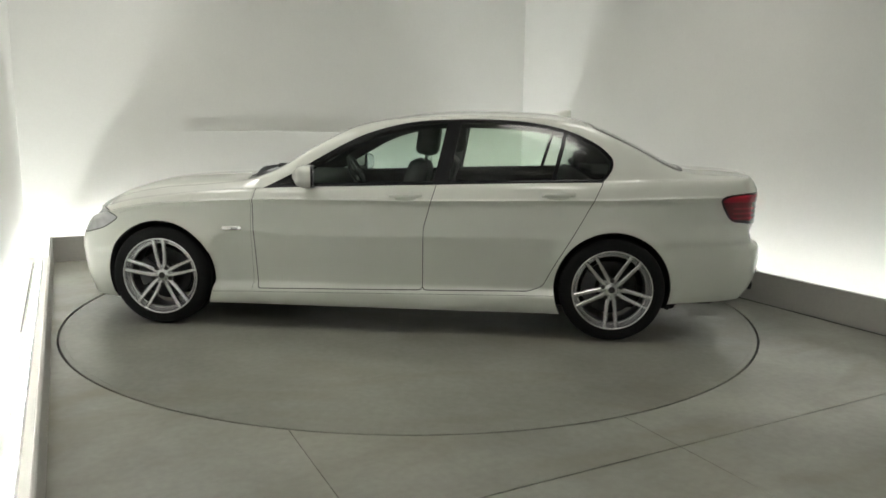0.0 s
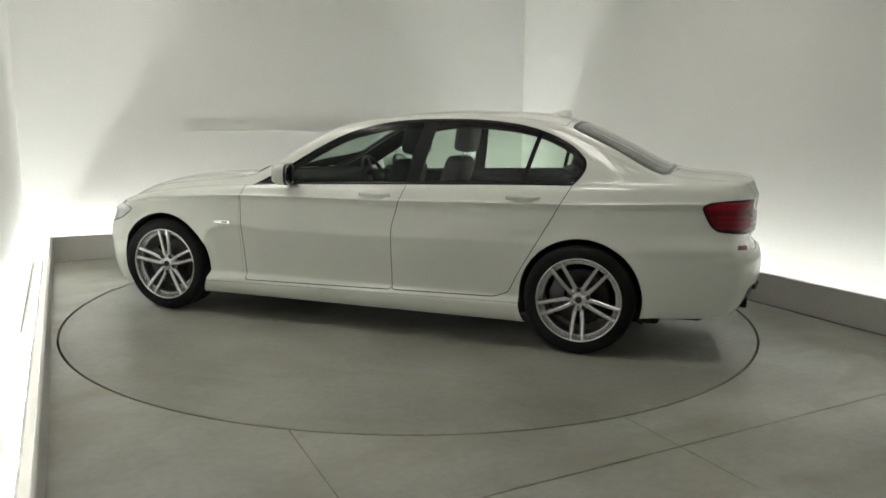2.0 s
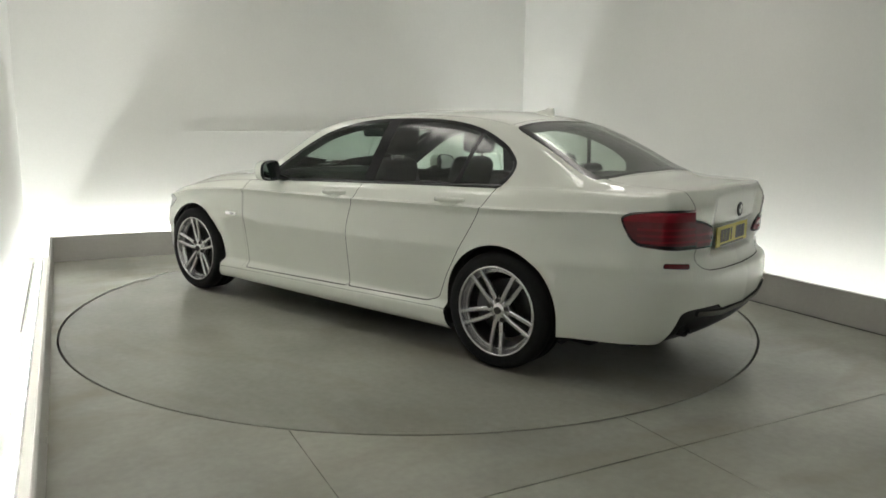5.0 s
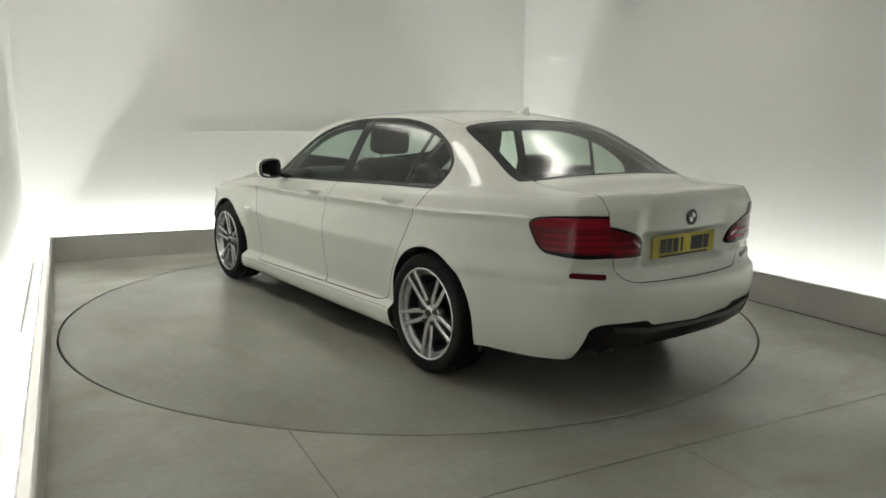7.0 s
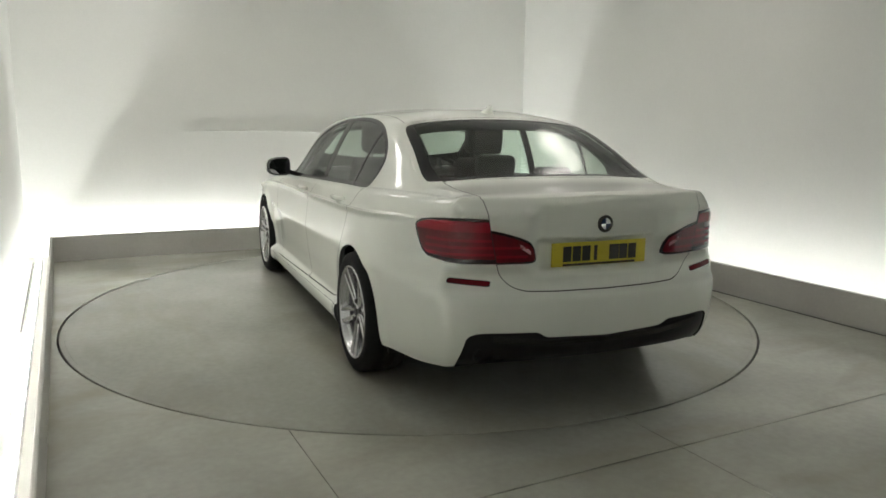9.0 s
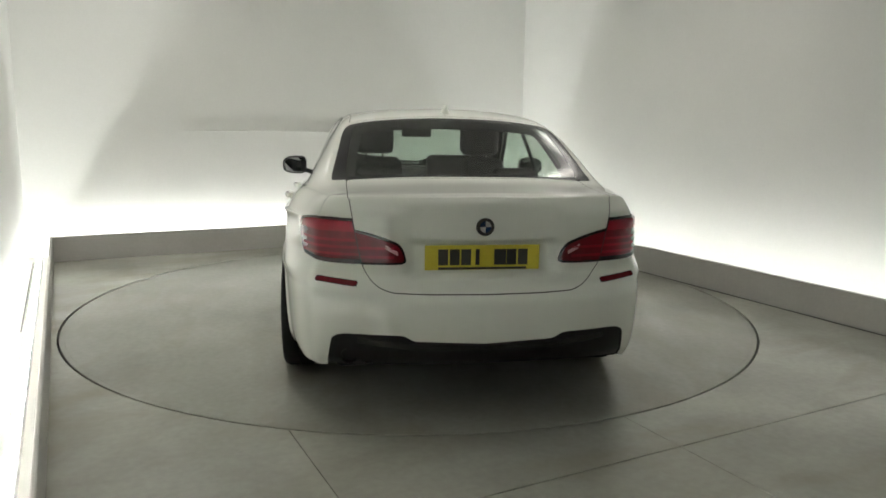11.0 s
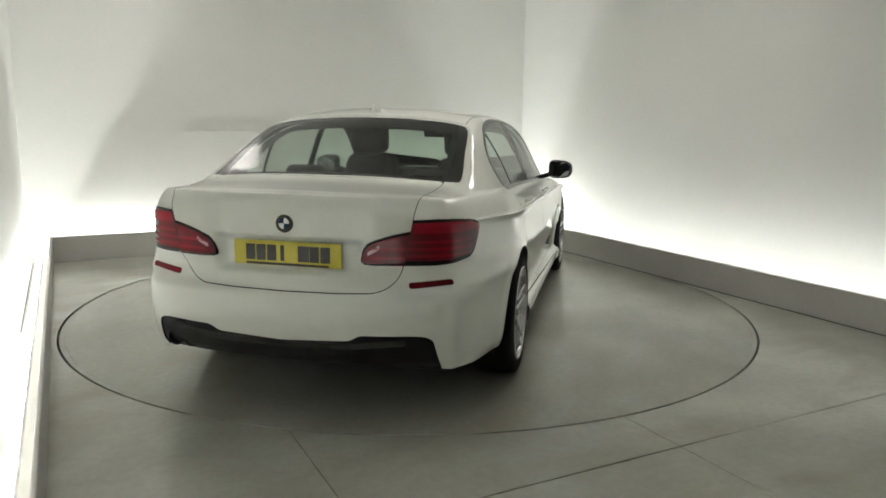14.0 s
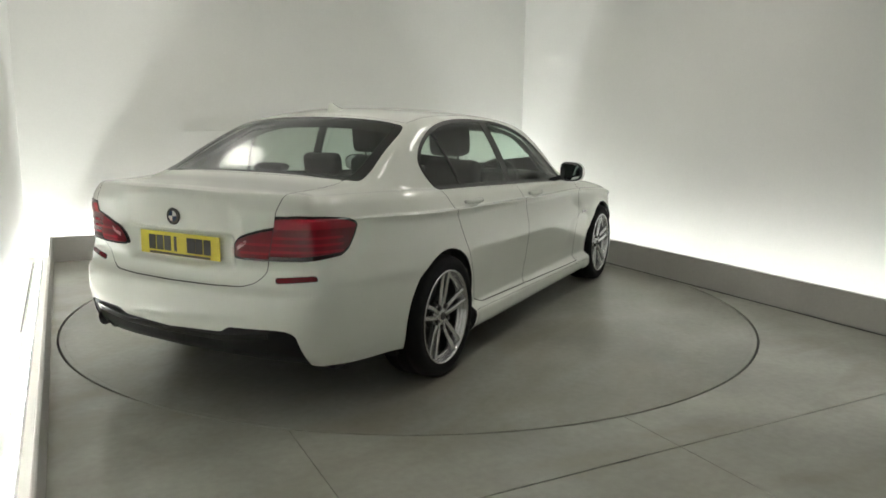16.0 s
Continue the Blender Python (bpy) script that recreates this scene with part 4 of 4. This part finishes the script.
    for flip in (False, True):
        f = (lambda k: k.mirrored()) if flip else (lambda k: k)
        sg = -1 if flip else 1
        df = skin_part("front_door", f(door_f), PAINT, car, "white painted front door", t)
        dr = skin_part("rear_door", f(door_r), PAINT, car, "white painted rear door", t)
        skin_part("front_wing", f(fender), PAINT, car, "", t)
        skin_part("side_skirt", f(sill), PAINT, car, "", t)
        trim = dlo.keep(-side(dlo), 0.020)
        pane = dlo.keep(side(dlo), -0.020)
        skin_part("window_trim", f(trim.moved(0.002)), BLACK_GLOSS, car, "gloss black window surround", 0.006)
        post, pane = pane.split(b_post)
        skin_part("door_post", f(post.moved(0.001)), BLACK_GLOSS, car, "gloss black door post", 0.006)
        bar, pane = pane.split(q_post)
        skin_part("window_bar", f(bar.moved(0.002)), BLACK_GLOSS, dr, "black divider bar", 0.006)
        skin_part("window", f(pane.keep(-pane.x, 0.42)), GLASS, df, "green tinted side window")
        rearp = pane.keep(pane.x, -0.3)
        skin_part("window", f(rearp.keep(-rearp.x - 0.25 * (rearp.z - 1.2), 1.145)), GLASS_REAR, dr, "dark tinted side window")
        skin_part("quarter_window", f(rearp.keep(rearp.x + 0.25 * (rearp.z - 1.2), -1.145)), GLASS_REAR, dr, "dark tinted quarter window")
        door_handle(df, -0.155, 0.905, 0.915, sg)
        door_handle(dr, -1.125, 0.930, 0.910, sg)
        lamp = skin_part("tail_light", f(tail.moved(0.004)), RED_LENS, car, "red wrap-around tail light", 0.015)
        skin_part("lamp_border", f(tail.keep(-tail_f(tail) - 0.012 * np.clip((0.80 - tail.z) / 0.03, 0, 1), 0.010).moved(0.0055)), RED_DEEP, lamp, "dark lamp border")
        band = tail.keep(np.abs(tail.z - 0.918), 0.023)
        band = band.keep(tail_f(band), -0.012)
        if band.faces:
            skin_part("upper_lens", f(band.moved(0.0062)), RED_BAR, lamp, "brighter red upper lens", 0.003)
        for z0 in (0.795, 0.826, 0.857):
            bar = tail.keep(np.abs(tail.z - z0), 0.006)
            bar = bar.keep(bar.s, s0 + 0.32)
            bar = bar.keep(-bar.s, -(s3 + 0.09))
            bar = bar.keep(tail_f(bar), -0.012)
            if bar.faces:
                skin_part("light_bar", f(bar.moved(0.0065)), RED_BAR, lamp, "brighter red light bar", 0.003)
        inner = skin_part("inner_tail_light", f(lamp_in.moved(0.004)), RED_LENS, car, "red inner tail light on the boot lid", 0.015)
        skin_part("lamp_border", f(lamp_in.keep(-lamp_f(lamp_in), 0.009).moved(0.0055)), RED_DEEP, inner, "dark lamp border")
        for z0 in (0.785, 0.825):
            bar = lamp_in.keep(np.abs(lamp_in.z - z0), 0.006)
            bar = bar.keep(-bar.y, -0.40)
            skin_part("light_bar", f(bar.moved(0.0065)), RED_BAR, inner, "", 0.003)
        pale = lamp_in.keep(np.abs(lamp_in.z - 0.803 - 0.62 * (lamp_in.y - 0.39)), 0.009)
        pale = pale.keep(np.abs(pale.y - 0.41), 0.026)
        if pale.faces:
            skin_part("reversing_lens", f(pale.moved(0.0065)), PALE_LENS, inner, "pale reversing lens", 0.003)
        skin_part("reflector", f(reflector.moved(0.002)), RED_LENS, rear_bumper, "slim dark red reflector", 0.006)
        skin_part("headlight", f(head.moved(0.001)), LAMP_CLEAR, car, "clear headlamp", 0.02)
        wing_mirror(car, sg)
        v = new("side_vent")
        v.parent = car
        part("vent_bar", soft_box((0.13, 0.012, 0.026), 0.005), CHROME, v, "chrome side vent bar", True)
        part("indicator", soft_box((0.05, 0.010, 0.012), 0.003), LAMP_CLEAR, v, "", True).matrix_basis = pose(-0.02, sg * 0.004, 0)
        v.matrix_basis = pose(0.985, sg * 0.930, 0.668)
        for x, left_turn, right_turn in ((X_AXLE, 88, 90), (-X_AXLE, 270, 90)):
            wheel(car, x, not flip, left_turn if not flip else right_turn)
            arc = [(math.cos(a), math.sin(a)) for a in np.linspace(-0.36, math.pi + 0.36, 33)]
            bm = prism([(c * (R_ARCH + 0.03), d * (R_ARCH + 0.03)) for c, d in arc] + [(c * (R_ARCH + 0.004), d * (R_ARCH + 0.004)) for c, d in arc[::-1]], -0.40, -0.055)
            part("wheel_housing", bm, DARK_IN, car, "dark wheel housing").matrix_basis = pose(x, sg * 0.90, Z_AXLE) @ Matrix(((1, 0, 0, 0), (0, 0, sg, 0), (0, 1, 0, 0), (0, 0, 0, 1)))
            bm = prism([(c * (R_ARCH + 0.02), d * (R_ARCH + 0.02)) for c, d in arc], -0.42, -0.40)
            part("housing_back", bm, DARK_IN, car).matrix_basis = pose(x, sg * 0.90, Z_AXLE) @ Matrix(((1, 0, 0, 0), (0, 0, sg, 0), (0, 1, 0, 0), (0, 0, 0, 1)))

    # rear details
    tilt = pose(0, 0, 0, 90, 0, -90)
    tail_x = lambda z: -2.548 + float(curve(REAR_IN, np.array([z]))[0])
    roundel(0.041, car, pose(tail_x(0.918) - 0.004, 0, 0.918, 0, 2, 0) @ tilt)
    plate = part("number_plate", soft_box((0.006, 0.52, 0.112), 0.002), YELLOW, car, "yellow number plate with plain dark bars")
    plate.matrix_basis = pose(tail_x(0.775) + 0.021, 0.003, 0.777)
    for i, w in enumerate((0.045, 0.045, 0.045, 0.018, 0.0, 0.055, 0.045, 0.045)):
        if w:
            part("plate_bar", bx((-0.0045, -w / 2, -0.036), (-0.0025, w / 2, 0.036), 0.0008), INK, plate).matrix_basis = pose(0, 0.178 - i * 0.0515, 0.002)
    part("plate_strip", bx((-0.0045, -0.20, -0.054), (-0.0025, 0.20, -0.043), 0.0008), INK, plate)
    for y in (0.51, 0.595):
        part("exhaust_tip", lathe([(-0.10, 0.036), (0.0, 0.038), (0.004, 0.036), (0.0, 0.033), (-0.08, 0.031), (-0.08, 0.001)], 24), BLACK_MATT, car, "dark metal exhaust tip", True).matrix_basis = pose(-2.435, y, 0.337, 0, 0, 90)
    fin = bmesh.new()
    rows = []
    for z, x0, x1, w in ((0, 0.12, -0.08, 0.04), (0.018, 0.07, -0.079, 0.028), (0.042, 0.0, -0.077, 0.016), (0.062, -0.035, -0.073, 0.009)):
        rows.append([fin.verts.new(v) for v in ((x0, 0, z), ((x0 + x1) / 2, w, z), (x1, w * 0.6, z), (x1, -w * 0.6, z), ((x0 + x1) / 2, -w, z))])
    for p, q in zip(rows, rows[1:]):
        for i in range(5):
            fin.faces.new((p[i], p[(i + 1) % 5], q[(i + 1) % 5], q[i]))
    fin.faces.new(rows[-1])
    bmesh.ops.recalc_face_normals(fin, faces=fin.faces)
    part("antenna_fin", fin, PAINT, car, "white shark-fin antenna", True).matrix_basis = pose(-1.175, 0, 1.418, 0, -7, 0)
    # underside made low and wide to keep light off the floor below
    part("underbody", bx((-1.95, -0.66, 0.155), (2.05, 0.66, 0.28), 0.03), DARK_IN, car, "dark underbody")
    part("underbody_pan", bx((-1.08, -0.83, 0.150), (1.08, 0.83, 0.26), 0.02), DARK_IN, car, "dark floor pan")
    # two boxes added only to block light under the tail
    part("bumper_light_block", bx((-2.34, -0.70, 0.262), (-2.18, 0.64, 0.33), 0.02), DARK_IN, car, "added dark block keeping light from behind the bumper")
    part("rear_light_block", bx((-2.20, -0.72, 0.200), (-1.88, 0.66, 0.32), 0.03), DARK_IN, car, "added dark block keeping light from under the tail")
    wiper(car, 0.56, -0.08)
    wiper(car, -0.10, -0.60)
    build_interior(car)
    return tagged(car, "white four-door saloon car parked on the turntable", "car")


car = build_car()


# ---- what turns ----
def heading(t):
    """The car's heading in degrees at t seconds."""
    return 172.976 - 6.6746 * t - 0.037236 * t * t + 0.00082553 * t ** 3


def motions():
    times = [0.5 * i for i in range(33)]
    walk(car, [(t, pose(0, 0, 0, 0, 0, heading(t)) @ pose(0.1173, -0.0548, 0.0)) for t in times])
    walk(turntable, [(t, pose(0, 0, 0, 0, 0, heading(t))) for t in times])


motions()
